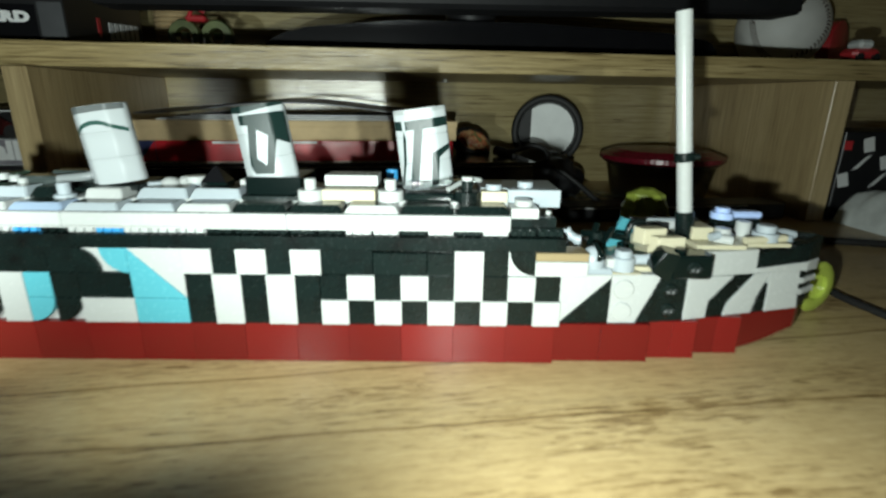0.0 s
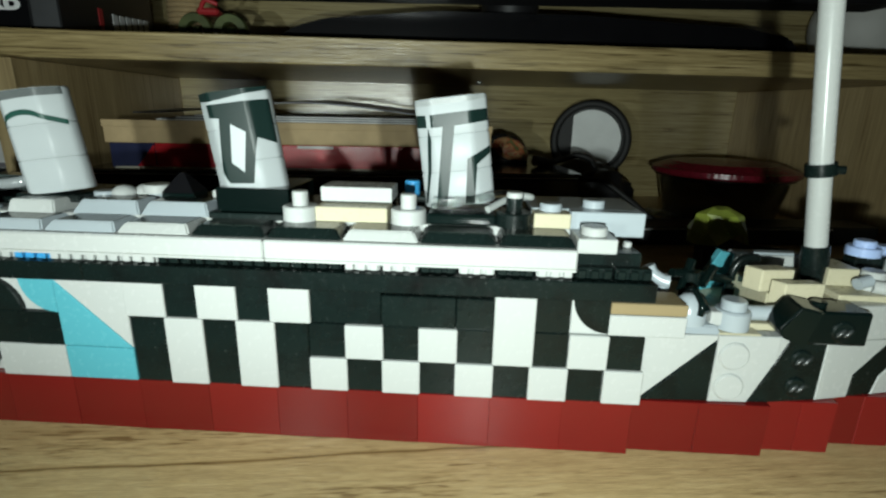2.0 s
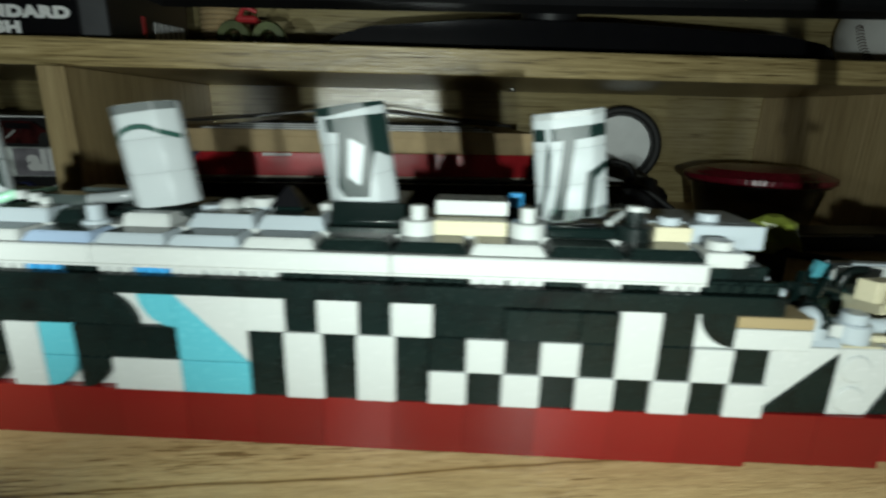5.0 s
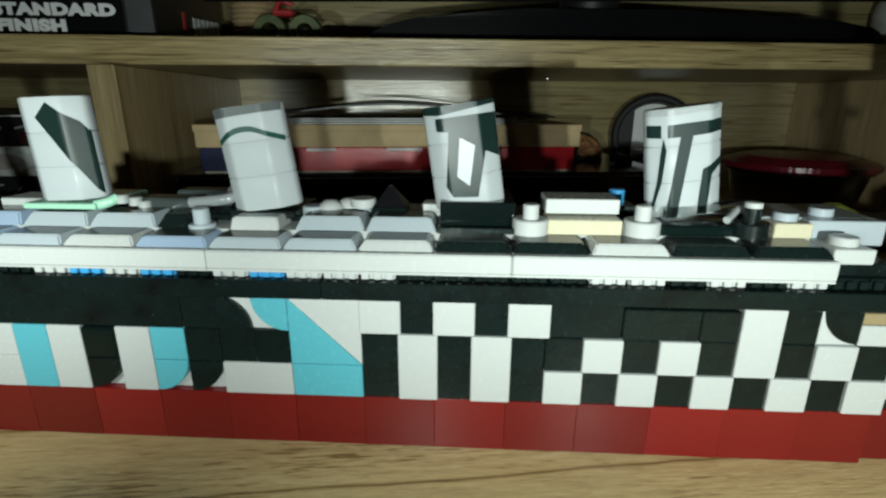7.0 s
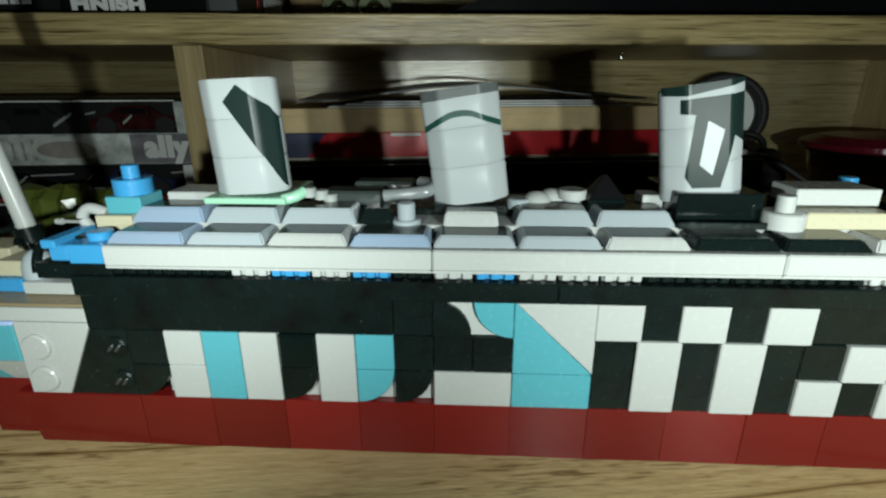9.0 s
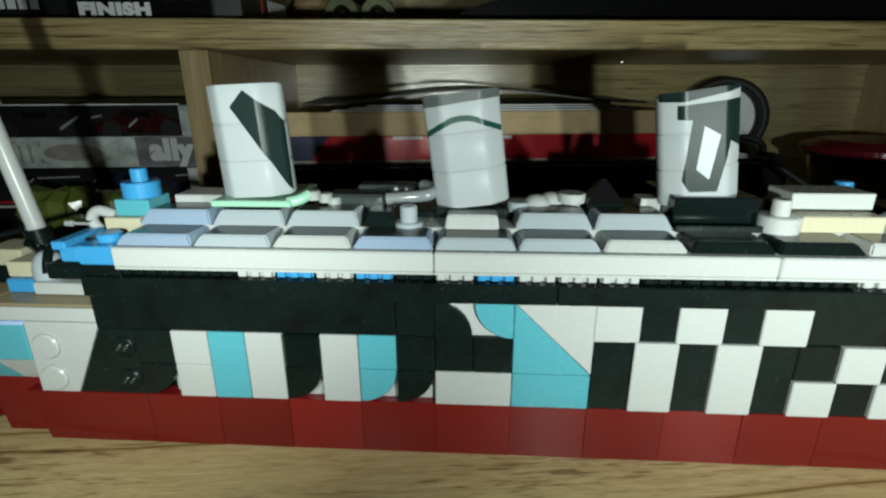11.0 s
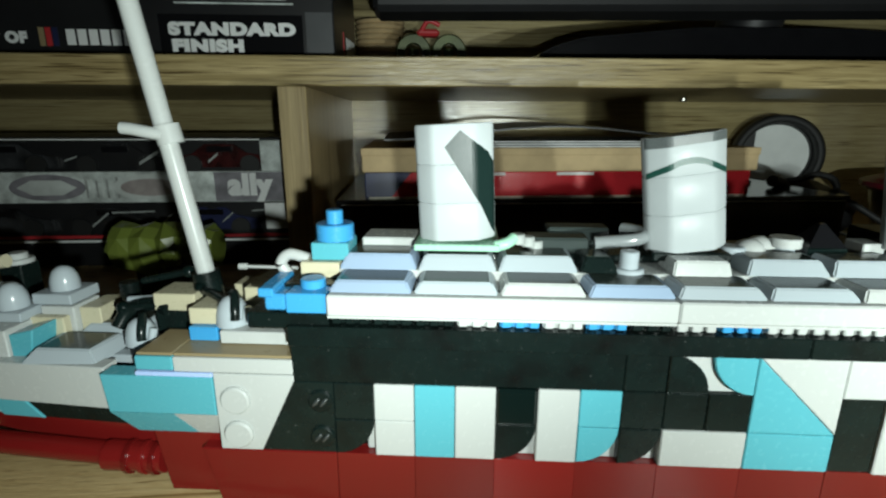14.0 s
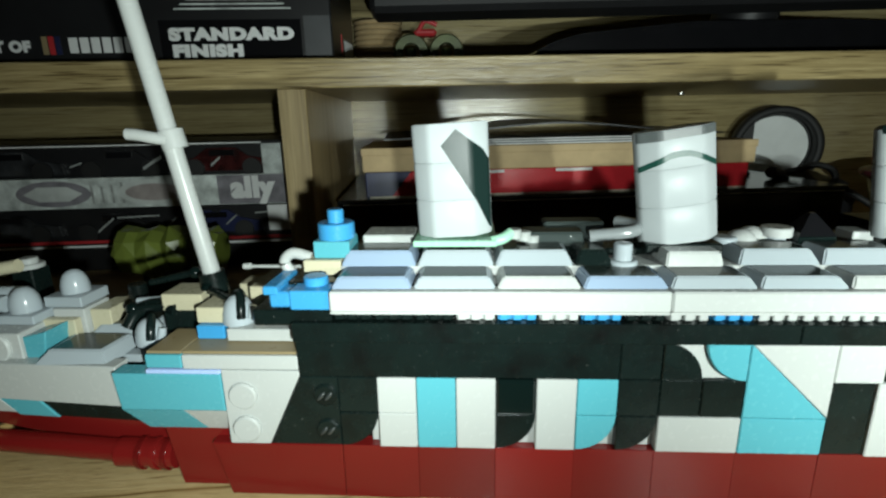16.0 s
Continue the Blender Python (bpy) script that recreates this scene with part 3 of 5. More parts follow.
def funnel(label, x, y, z, lean, height, prints):
    f = thing("funnel", "", "")
    f.parent = ship
    f.matrix_basis = pose(x * MM, y * MM, z * MM, 0, -lean, 0)
    tagged(f, label)
    step = height / 3
    for k in range(3):
        bm = bmesh.new()
        loops = []
        for sc, h in ((0.975, k * step + 0.02), (1, k * step + 0.35), (1, (k + 1) * step - 0.35), (0.975, (k + 1) * step - 0.02)):
            loops.append([bm.verts.new((px * sc * MM, py * sc * MM, h * MM)) for px, py in SECTION])
        for a, b in zip(loops, loops[1:]):
            for i in range(len(a)):
                j = (i + 1) % len(a)
                bm.faces.new((a[i], a[j], b[j], b[i]))
        bm.faces.new(list(reversed(loops[0])))
        bm.faces.new(loops[-1])
        smooth(part("funnel_drum", bm, FUNNEL, f), 26)
    for k, (material, outline) in enumerate(prints):
        bm = bmesh.new()
        bm.faces.new([bm.verts.new((d, 0, h)) for d, h in outline])
        lo, hi = min(p[0] for p in outline), max(p[0] for p in outline)
        d = math.ceil(lo)
        while d < hi:
            bmesh.ops.bisect_plane(bm, geom=bm.verts[:] + bm.edges[:] + bm.faces[:], plane_co=(d, 0, 0), plane_no=(1, 0, 0))
            d += 0.8
        for px, _ in PROFILE[1:-1]:
            for d in (-px, px):
                bmesh.ops.bisect_plane(bm, geom=bm.verts[:] + bm.edges[:] + bm.faces[:], plane_co=(d, 0, 0), plane_no=(1, 0, 0))
        for v in bm.verts:
            px, py = on_front(v.co.x, 0.07 + 0.03 * k)
            v.co = Vector((px, py, v.co.z)) * MM
        bmesh.ops.recalc_face_normals(bm, faces=bm.faces)
        part("print", bm, material, f)
    return f


FUNNEL = plastic("funnel_white_plastic", (0.374, 0.405, 0.413), 0.33, 0.03, 0.004, 0.13)
PRINT_WHITE = plastic("white_print_plastic", (0.45, 0.49, 0.50), 0.35, 0.03, 0.0, 0.2)
def arc_band(points, wide):
    top = [tuple(p)[:2] for p in bend([(x, h, 0) for x, h in points], 6)]
    return top + [(x, h - wide) for x, h in reversed(top)]


funnel("raked white chamfered funnel with a dark diamond print", -112.2, 17.8, 54.0, 2.5, 23.4,
       [(STICKER_DARK, [(1.4, 22.2), (6.8, 17.8), (7.9, 15.6), (7.9, 0.9), (7.2, 2.0), (5, 7.4), (-1.8, 19)])])
funnel("raked white chamfered funnel with a dark green arc and grey top", -64.6, 17.8, 52.4, 7.4, 23.4,
       [(STICKER_GREEN, arc_band([(-7.8, 16.4), (-4.6, 17.9), (-1.8, 18.9), (1.6, 18.8), (4.8, 17.4), (7.7, 16.0)], 1.2)), (STICKER_GREY, [(-7.9, 21.2), (0, 21.5), (7.9, 21.6), (7.9, 23.3), (-7.9, 23.3)])])
funnel("raked white chamfered funnel with a bold black D-shaped print", -16.6, 17.8, 53.5, 8.2, 22.4,
       [(STICKER_DARK, [(-5.3, 20.4), (7.9, 20.3), (7.9, 10.6), (4.9, 12.4), (2.1, 2.4), (-3.4, 3.0), (-4.7, 5.4), (-2.7, 17.3), (-5.3, 17.7)]),
        (PRINT_WHITE, [(-0.4, 15.9), (2.7, 13.8), (0.5, 5.1), (-2.0, 7.5)]), (STICKER_DARK, [(-7.9, 21.4), (-4.4, 21.0), (7.9, 22.2), (7.9, 23.0), (-7.9, 23.0)])])
funnel("raked white chamfered funnel with dark slanting stripe print", 31.9, 17.8, 52.3, 7.3, 23.8,
       # the band is split: its white gap draws the highlight along the left ridge
       [(STICKER_DARK, [(-7.9, 20.6), (-5.6, 20.4), (-5.6, 17.7), (-7.9, 17.9)]), (STICKER_DARK, [(-4.6, 20.4), (7.9, 20.6), (7.9, 18.0), (0.6, 17.7), (-4.6, 17.7)]),
        (STICKER_DARK, [(-2.0, 17.8), (0.6, 17.8), (-2.8, 0.3), (-5.2, 0.3)]), (STICKER_DARK, [(7.9, 12.6), (7.9, 11.0), (4.7, 9.0), (3.4, 0.3), (1.3, 0.3), (2.7, 10.4)]),
        (STICKER_DARK, [(-5.3, 17.7), (-4.8, 15.0), (-5.6, 8.0), (-7.3, 1.0), (-7.7, 1.0), (-6.4, 8.0), (-5.7, 15.0)]), (STICKER_PALE, [(-7.9, 22.4), (-4.6, 22.3), (4.6, 22.5), (7.9, 22.9), (7.9, 23.6), (-7.9, 23.6)])])

# ---- deck fittings ----

def drum(x, y, z, m, r=3.9, h=3.3, post=True, pm=None):
    knob("drum", m, upper, (x, y, z), r, h, 24, b=0.3)
    if post:
        knob("post", pm or m, upper, (x, y, z + h), 1.75, 3.2, 16)


drum(-3.4, 10, 48.9, WHITE)
drum(20.7, 10, 48.9, WHITE)
brick("tan_block", TAN, upper, 0.2, 16.2, 8.4, 16.4, 48.9, 52.3)
brick("white_plate", WHITE, upper, 0.2, 16.6, 13.0, 22, 52.6, 56.0)
box_part("plate_base", DARKGREY, upper, 1, 16, 14, 24, 50.4, 52.6)
brick("funnel_foot", SHINY_BLACK, upper, -23.5, -6.6, 11.5, 30, 48.9, 55.3)
brick("dark_tile", DARKGREY, upper, -24, -6.6, 8.4, 9.0, 48.7, 50.2)
brick("black_foot", SHINY_BLACK, upper, 24.6, 40, 8.6, 30, 48.9, 51.4, 0.5)
box_part("clear_strip", CLEAR, upper, 25.5, 44.5, 11.8, 14, 51.5, 53.2, 0.5)
tube("clear_bar", CLEAR, upper, bend([(26, 12.4, 53.6), (34, 13, 54.0), (41, 14, 55.2), (46, 15, 54.6)]), 0.9, 10)
drum(43.8, 10.4, 48.9, BLACK, 3.9, 3.2, True, BLACK)
knob("post_cap", WHITE, upper, (43.8, 10.4, 55.2), 1.8, 1.2, 16)
brick("tan_block", TAN, upper, 48, 56, 8.6, 16.5, 48.9, 52.2)
knob("stud", GREY, upper, (52, 12.5, 52.2), 2.45, 1.7)
bracket = box_part("bridge_bracket", GREY, ship, 56.2, 72.4, 10.6, 13.8, 47.0, 52.4, 0.25)
box_part("bracket_top", GREY, bracket, 48, 72.4, 13.7, 30, 50.8, 52.4, 0.25)
knob("stud", GREY, bracket, (62.4, 17, 52.4), 2.45, 1.7)
box_part("bridge_base", BLACK, ship, 56.2, 70, 3.4, 38, 40.3, 45.4, 0.25)
brick("white_block", WHITE, ship, 56.2, 64.4, 1.6, 9.8, 45.5, 48.7)
knob("stud", WHITE, ship, (60.3, 5.7, 48.7), 2.7, 1.8)
tube("lever", WHITE, ship, [(68.2, 9, 41), (68.6, 9, 46.5)], 0.9)
tube("rail_bar", GREY, ship, [(64, 6, 41.4), (73, 6, 41.2)], 0.5)
knob("stud", BLUE, upper, (19.6, 27, 52.6), 1.9, 3.4)
box_part("blue_base", DARKGREY, upper, 16.5, 23.5, 23, 31, 50.4, 52.6)
for x, y in ((-78, 10.6), ):
    drum(x, y, 48.9, GREY, 3.0, 0.9, False)
    knob("post", GREY, upper, (x, y, 49.8), 1.85, 3.4, 18)
sloped_tile("white_wedge", WHITE, upper, -70.4, -59.0, 7.6, 16, 48.9, 2.9, 0.9, 0.5)
smooth(piece("half_dome", ("dome", 3.2), lambda bm: revolve(bm, [(3.2, 0), (3.1, 0.8), (2.6, 1.8), (1.6, 2.6), (0.2, 2.9)], 20), WHITE, upper, (-50.4, 19.5, 51.0)), 70)
smooth(piece("half_dome", ("dome", 3.2), lambda bm: None, WHITE, upper, (-46.6, 22.5, 51.0)), 70)
knob("round_tile", WHITE, upper, (-42.6, 20.5, 52.2), 3.1, 2.0, 22)
knob("round_foot", GREY, upper, (-42.6, 20.5, 51.0), 2.0, 1.2, 16)
brick("pyramid_base", SHINY_BLACK, upper, -39.8, -31.8, 17.2, 24, 50.5, 52.6)
bm = bmesh.new()
foot = [bm.verts.new(Vector((x, y, 52.6)) * MM) for x, y in ((-39.7, 17.3), (-31.9, 17.3), (-31.9, 23.9), (-39.7, 23.9))]
tip = [bm.verts.new(Vector((x, y, 57.2)) * MM) for x, y in ((-36.3, 20.1), (-35.3, 20.1), (-35.3, 21.1), (-36.3, 21.1))]
bm.faces.new(list(reversed(foot)))
bm.faces.new(tip)
for i in range(4):
    j = (i + 1) % 4
    bm.faces.new((foot[i], foot[j], tip[j], tip[i]))
part("black_pyramid", bm, GLOSS_BLACK, upper, "black pyramid-shaped roof brick")
drum(-54.4, 18.5, 50.4, GREY, 2.6, 2.2, False)
box_part("tile_seat", DARKGREY, upper, -53, -40, 17.5, 26, 50.4, 51.0)
brick("white_tile", WHITE, upper, -28, -23.5, 18.5, 24, 50.4, 53.4)
brick("mint_plate", MINT, upper, -121, -103.4, 11.2, 31, 52.3, 53.7)
box_part("mint_seat", DARKGREY, upper, -120, -104, 16.5, 30, 50.4, 52.3)
tube("mint_arm", MINT, upper, bend([(-104.5, 13, 53), (-102, 13.5, 53.6), (-100.4, 15, 54.4)]), 1.2)
for x, y, z in ((-99.6, 15.6, 53.2), (-97.4, 17, 52.4), (-95.6, 17.6, 51.4)):
    knob("clear_stud", FOIL, upper, (x, y, z), 1.6, 2.0, 14)
box_part("funnel_seat", DARKGREY, upper, -72.5, -57, 13, 30, 50.4, 52.2)
box_part("white_tile", WHITE, upper, -133, -121.5, 18, 27, 51.2, 53.4, 0.3)
box_part("seat", DARKGREY, upper, -134, -121, 17.3, 28, 50.4, 51.2, 0.1)
tube("davit", PALE_SMOKE, upper, bend([(-83.5, 16.6, 53.2), (-74.6, 16.4, 54.2), (-73.2, 19, 55), (-76, 23, 55)]), 1.35, label="light grey curved davit arm")
box_part("gloss_tile", SMOKE, upper, -97.5, -84.2, 17.4, 24, 50.5, 53.9, 0.5, "smoky clear tile")
box_part("gloss_tile_back", SMOKE, upper, -92, -78, 25, 31, 50.5, 54.6, 0.5, "smoky clear tile")
tube("loop", FOIL, upper, bend([(38, 9, 52.6), (44, 15, 54.6), (48, 16, 54.4), (46, 20, 53.6)]), 0.8)

# after bridge, blue
brick("blue_block", BLUE, ship, -144.2, -136.1, 0.2, 9, 42.6, 46.6)
knob("stud", BLUE, ship, (-140, 4.8, 46.6), 2.45, 1.7)
box_part("blue_clip", BLUE, ship, -148.4, -144.3, 0.6, 12, 42.9, 46.2, 0.4)
box_part("blue_clip_lip", BLUE, ship, -149.4, -146.4, 0.2, 12, 45.6, 47.4, 0.3)
brick("tan_block", TAN, ship, -144, -135.9, 9.0, 17, 46.9, 50.2)
brick("azure_block", CYAN, ship, -142, -134.2, 10.4, 18.4, 50.2, 53.9)
knob("drum", BLUE, ship, (-137.8, 14.4, 53.9), 3.9, 3.4, 24)
knob("post", BLUE, ship, (-137.8, 14.4, 57.3), 1.75, 2.8, 16)
tube("white_hook", WHITE, ship, bend([(-143, 12, 50), (-147, 12, 51), (-149, 12, 49), (-147.5, 12, 46.6)]), 1.2)
antenna = tube("antenna", WHITE, ship, [(-147, 16, 46.8), (-160.5, 19, 46.0)], 0.38)
tube("antenna_tip", WHITE, antenna, [(-160, 19, 46.0), (-161.6, 19.3, 45.9)], 0.75)
box_part("after_core", BLACK, ship, -146, -135.5, 5, 38, 36.2, 46.8, 0.2)

# ---- bow ----
bow = box_part("bow_core", BLACK, ship, 72, 132, 13, 29, 12.3, 27.5, 0.3)
panel("bow_panel", WHITE, bow, [(72, 28.2), (88, 28.2), (88, 27.2), (72.4, 12.3), (72, 12.3)], BOW, 3)
panel("bow_panel", BLACK, bow, [(88, 26.8), (88, 12.3), (73, 12.3)], BOW, 3, -0.05)
panel("bow_panel", WHITE, bow, [(88.1, 28.2), (103.8, 28.2), (96.6, 12.3), (88.1, 12.3)], BOW, 3, 0.1)
for z in (16.2, 23.6):
    side_knob("round_boss", WHITE, bow, (91.8, 2.85, z), 3.2, 0.8)
panel("bow_panel", BLACK, bow, [(104, 28.2), (112.6, 28.2), (112.6, 12.3), (96.8, 12.3)], BOW, 3, -0.05)
for z in (16.0, 22.6):
    side_knob("stud", BLACK, bow, (107, 4.1, z), 2.3, 0.6)
for z in (16.0, 22.6):
    stud_mark(107, 3.45, z, bow)
stud_mark(112.4, 1.45, 30.4, bow)
panel("bow_panel", WHITE, bow, [(112.7, 26.6), (129.4, 26.0), (121.2, 17.9), (120.9, 12.3), (112.7, 12.3)], BOW, 3)
panel("bow_panel", BLACK, bow, [(129.5, 26.2), (137, 26.0), (128.3, 16.8), (127.2, 12.3), (121, 12.3), (121.3, 17.8)], BOW, 3, -0.1)
panel("bow_panel", WHITE, bow, [(137, 26.0), (143, 26.0), (139.4, 18.0), (138, 12.3), (127.3, 12.3), (128.4, 16.8)], BOW, 3)
panel("bow_panel", BLACK, bow, [(142.9, 22), (143.2, 12.3), (138.6, 12.3), (139.6, 18)], BOW, 3, -0.1)
panel("bow_panel", WHITE, bow, [(143, 26.4), (154.6, 26.2), (156.4, 12.3), (143.4, 12.3)], BOW, 3, 0.1)
panel("bow_panel", WHITE, bow, [(118, 34.6), (136.6, 34.2), (137, 26.2), (118.4, 26.6)], BOW, 3, 0.3)
panel("bow_panel", BLACK, bow, [(136.7, 33), (150, 34), (163, 36.4), (163, 29), (137, 28)], BOW, 3, 0.2)
panel("bow_panel", WHITE, bow, [(137, 27.9), (163, 28.9), (163.2, 25), (154.8, 25.6), (137, 26.3)], BOW, 3, 0.3)
panel("bow_panel", BLACK, bow, [(154.8, 25.4), (163.6, 24.8), (161, 12.3), (156.5, 12.3)], BOW, 2.4, -0.5)
for z0, z1 in ((21, 23), (17, 19)):
    panel("stem_bar", WHITE, bow, [(154.8, z1), (163.8, z1), (163.4, z0), (155, z0)], BOW, 2.4, 0.1)
# the far side of the bow
panel("bow_side", WHITE, bow, [(72, 12.3), (157, 12.3), (163, 34), (72, 28)], [(60, 40), (72, 40), (101, 38.8), (128, 33), (143, 29.3), (157, 25.7), (163, 22.6), (166, 21.6)], 2.2)
panel("bow_side", BLACK, bow, [(120, 26), (163, 27), (163, 36.4), (120, 34)], [(60, 40), (72, 40), (101, 38.8), (128, 33), (143, 29.3), (157, 25.7), (163, 22.6), (166, 21.6)], 2.2, -0.6)
# fore deck
foredeck = box_part("fore_deck", TAN, bow, 72.4, 120, 7, 35, 27.4, 29.4, 0.3)
panel("bow_deck", TAN, bow, [(112, 33), (150, 33), (150, 34.2), (112, 34.2)], [(112, 12), (128, 14), (150, 18)], 12)
brick("white_plate", WHITE, ship, 63.9, 79.8, 0, 8.6, 28.3, 33)
brick("dark_tan_tile", OCHRE, ship, 64, 79.8, 0.3, 8.6, 33, 35.6)
sloped_tile("grey_wedge", GREY, foredeck, 79.9, 88.4, 2.6, 14, 28.3, 1.6, 1.2, 0.3)
for at, m in (((92.2, 7, 28.6), GREY),):
    knob("round_brick", m, foredeck, at, 3.7, 4.2, 24, b=0.4)
    knob("round_top", m, foredeck, (at[0], at[1], at[2] + 4.2), 2.6, 2.2, 24)
brick("tan_block", TAN, foredeck, 87.6, 97.2, 3.2, 12, 27.0, 28.6)
for at, r in (((82.6, 6.4, 29.8), 3.6), ((76.6, 20, 29.4), 2.8)):
    ob = piece("dome", ("dome", r), lambda bm: revolve(bm, [(r, 0), (r * 0.98, r * 0.6), (r * 0.88, r * 1.05), (r * 0.68, r * 1.45), (r * 0.4, r * 1.7), (r * 0.1, r * 1.78)], 24), GREY, foredeck, at)
    smooth(ob, 70)
tube("dome_clip", SHINY_BLACK, foredeck, bend([(83.6, 3.2, 32.4), (83.8, 3.6, 34.8), (83.4, 6.6, 36.6), (83.4, 9, 36)]), 0.8, 8)
tube("grey_arm", GREY, foredeck, bend([(76.0, 15.4, 39.4), (77.0, 15, 37.6), (79.0, 14, 36.4), (80.6, 13.4, 36.2)]), 1.5, 12)
tube("arm_post", GREY, foredeck, [(79.6, 14, 29.4), (79.6, 14, 36)], 1.2, 12)
for pts in ([(81, 14, 38.2), (86, 16, 37.8), (96, 17.6, 35.9)], [(83.6, 14, 34), (86.4, 17, 40.6)], [(88, 14, 35.6), (91.6, 17, 39)], [(83.4, 10, 34.8), (84.2, 6.0, 35.4), (84.8, 3.4, 33)]):
    tube("black_lever", SHINY_BLACK, foredeck, pts, 1.1, 10)
knob("lever_hub", BLACK, foredeck, (86, 15.4, 29.4), 2.1, 9.0, 16)
brick("white_stud_plate", WHITE, foredeck, 86.8, 89.6, 5, 8.4, 29.4, 32.6)
def plan_block(name, material, parent, plan, z0, z1):
    """An upright block over an outline in plan."""
    bm = bmesh.new()
    a = [bm.verts.new(Vector((x, y, z0)) * MM) for x, y in plan]
    b = [bm.verts.new(Vector((x, y, z1)) * MM) for x, y in plan]
    bm.faces.new(list(reversed(a)))
    bm.faces.new(b)
    for i in range(len(a)):
        j = (i + 1) % len(a)
        bm.faces.new((a[i], a[j], b[j], b[i]))
    bmesh.ops.recalc_face_normals(bm, faces=bm.faces)
    bmesh.ops.bevel(bm, geom=bm.edges[:], offset=0.22 * MM, segments=1, affect="EDGES")
    return part(name, bm, material, parent)


plan_block("tan_block", TAN, foredeck, [(97.8, 15.6), (100.0, 12), (107.6, 13.0), (106.0, 17.0)], 35.05, 40.2)
plan_block("tan_block", TAN, foredeck, [(101.5, 11.2), (103.2, 8.2), (112, 9.0), (110.8, 12.0)], 33.4, 38.4)
box_part("block_base", TAN, foredeck, 101.6, 112, 11.6, 27, 29.4, 35, 0.2)
brick("white_wall", WHITE, foredeck, 104.6, 128, 32, 34, 29.4, 38.2)
box_part("wall_cap", GREY, foredeck, 103.6, 127, 31.8, 34.6, 38.3, 39.0, 0.2)
panel("azure_wedge", CYAN, foredeck, [(92.4, 29.5), (104.4, 29.5), (104.2, 38.2), (99.6, 39.6)], [(90, 25.4), (104.5, 32.4), (110, 34)], 2.4)
tube("black_hoop", BLACK, foredeck, bend([(97.6, 20, 33), (97.8, 20, 37.5), (99.6, 20, 40.4), (103, 20, 40.8)]), 1.0)
box_part("hoop_foot", BLACK, foredeck, 96.4, 98.6, 19, 21, 29.4, 33.4, 0.2)
for pts, m in (([(95.4, 9, 31.2), (99.6, 8, 31.6), (102.6, 8, 32)], GREY),):
    tube("paddle", m, foredeck, pts, 1.7)
# anchor housing
def anchor(bm):
    pts = [(-7.4, 0, 3.2), (-4.2, -0.4, 8.4), (0.6, -0.4, 7.4), (-1.6, 0, -1.0), (-6.6, 0, 1.4)]
    a = [bm.verts.new(Vector(p) * MM) for p in pts]
    b = [bm.verts.new((Vector(p) + Vector((0.6, 7, 0.4))) * MM) for p in pts]
    bm.faces.new(a)
    bm.faces.new(list(reversed(b)))
    for i in range(5):
        j = (i + 1) % 5
        bm.faces.new((a[j], a[i], b[i], b[j]))
    bmesh.ops.recalc_face_normals(bm, faces=bm.faces)
    bmesh.ops.bevel(bm, geom=bm.edges[:], offset=0.4 * MM, segments=2, affect="EDGES")
piece("anchor_housing", ("anchor",), anchor, SHINY_BLACK, bow, (106.2, 0.6, 27.8))
brick("anchor_block", SHINY_BLACK, bow, 105.6, 118, 2.0, 10, 27.2, 34.8, 0.5)
knob("anchor_nub", SHINY_BLACK, bow, (108.6, 5.4, 34.6), 1.6, 1.4, 14)
side_knob("stud", BLACK, bow, (112.4, 2.1, 30.4), 2.4, 0.6)
# stem head fittings
brick("tan_plate", TAN, bow, 116, 132, 10, 30, 34.2, 35.8)
brick("tan_plate", TAN, bow, 132, 148, 13, 27, 34.3, 35.6)
brick("tan_block", TAN, bow, 117, 124, 16, 25, 35.8, 40.0)
knob("white_ring", WHITE, bow, (126.6, 15.6, 35.8), 3.4, 2.6, 20)
knob("white_cap", WHITE, bow, (126.6, 15.6, 38.4), 2.5, 1.6, 18)
tube("white_peg", WHITE, bow, [(124.6, 12.6, 37.2), (127.6, 11.2, 37.0)], 1.55)
tube("clear_peg", GREY, bow, [(121.5, 13, 37.4), (124.5, 13.6, 38.2)], 1.4)
for at in ((132, 27, 40.6),):
    knob("pale_blue_round", PALEBLUE, bow, at, 3.7, 2.2, 20)
    knob("pale_blue_stud", PALEBLUE, bow, (at[0], at[1], at[2] + 2.2), 2.4, 1.6, 18)
brick("pale_blue_plate", PALEBLUE, bow, 134.5, 145, 25, 29.4, 40.8, 43.2, 0.7)
brick("pale_blue_neck", PALEBLUE, bow, 131, 136, 25.6, 28.4, 40.8, 42.4, 0.4)
box_part("plate_foot", DARKGREY, bow, 129, 144, 24.6, 29, 33.4, 40.6, 0.2)
knob("grey_drum", GREY, bow, (141.5, 17, 35.7), 4.0, 2.8, 22)
knob("drum_top", GREY, bow, (141.5, 17, 38.5), 2.9, 2.3, 20)
knob("white_stud", WHITE, bow, (137.5, 23, 35.6), 2.4, 5.0, 18)
knob("white_stud", WHITE, bow, (146, 22, 34.9), 2.2, 4.6, 18)
tube("grey_bar", GREY, bow, bend([(145, 19, 37.4), (149, 19.6, 37.6), (153, 20, 36.8)]), 1.4)
tube("tan_bar", TAN, bow, [(133, 13.4, 36.4), (147, 15.4, 36.8)], 1.3)
knob("grey_stud", GREY, bow, (150, 20, 34.6), 2.6, 2.4)
box_part("stem_head", BLACK, bow, 146, 160, 18.6, 23.4, 33.4, 35.0, 0.3)
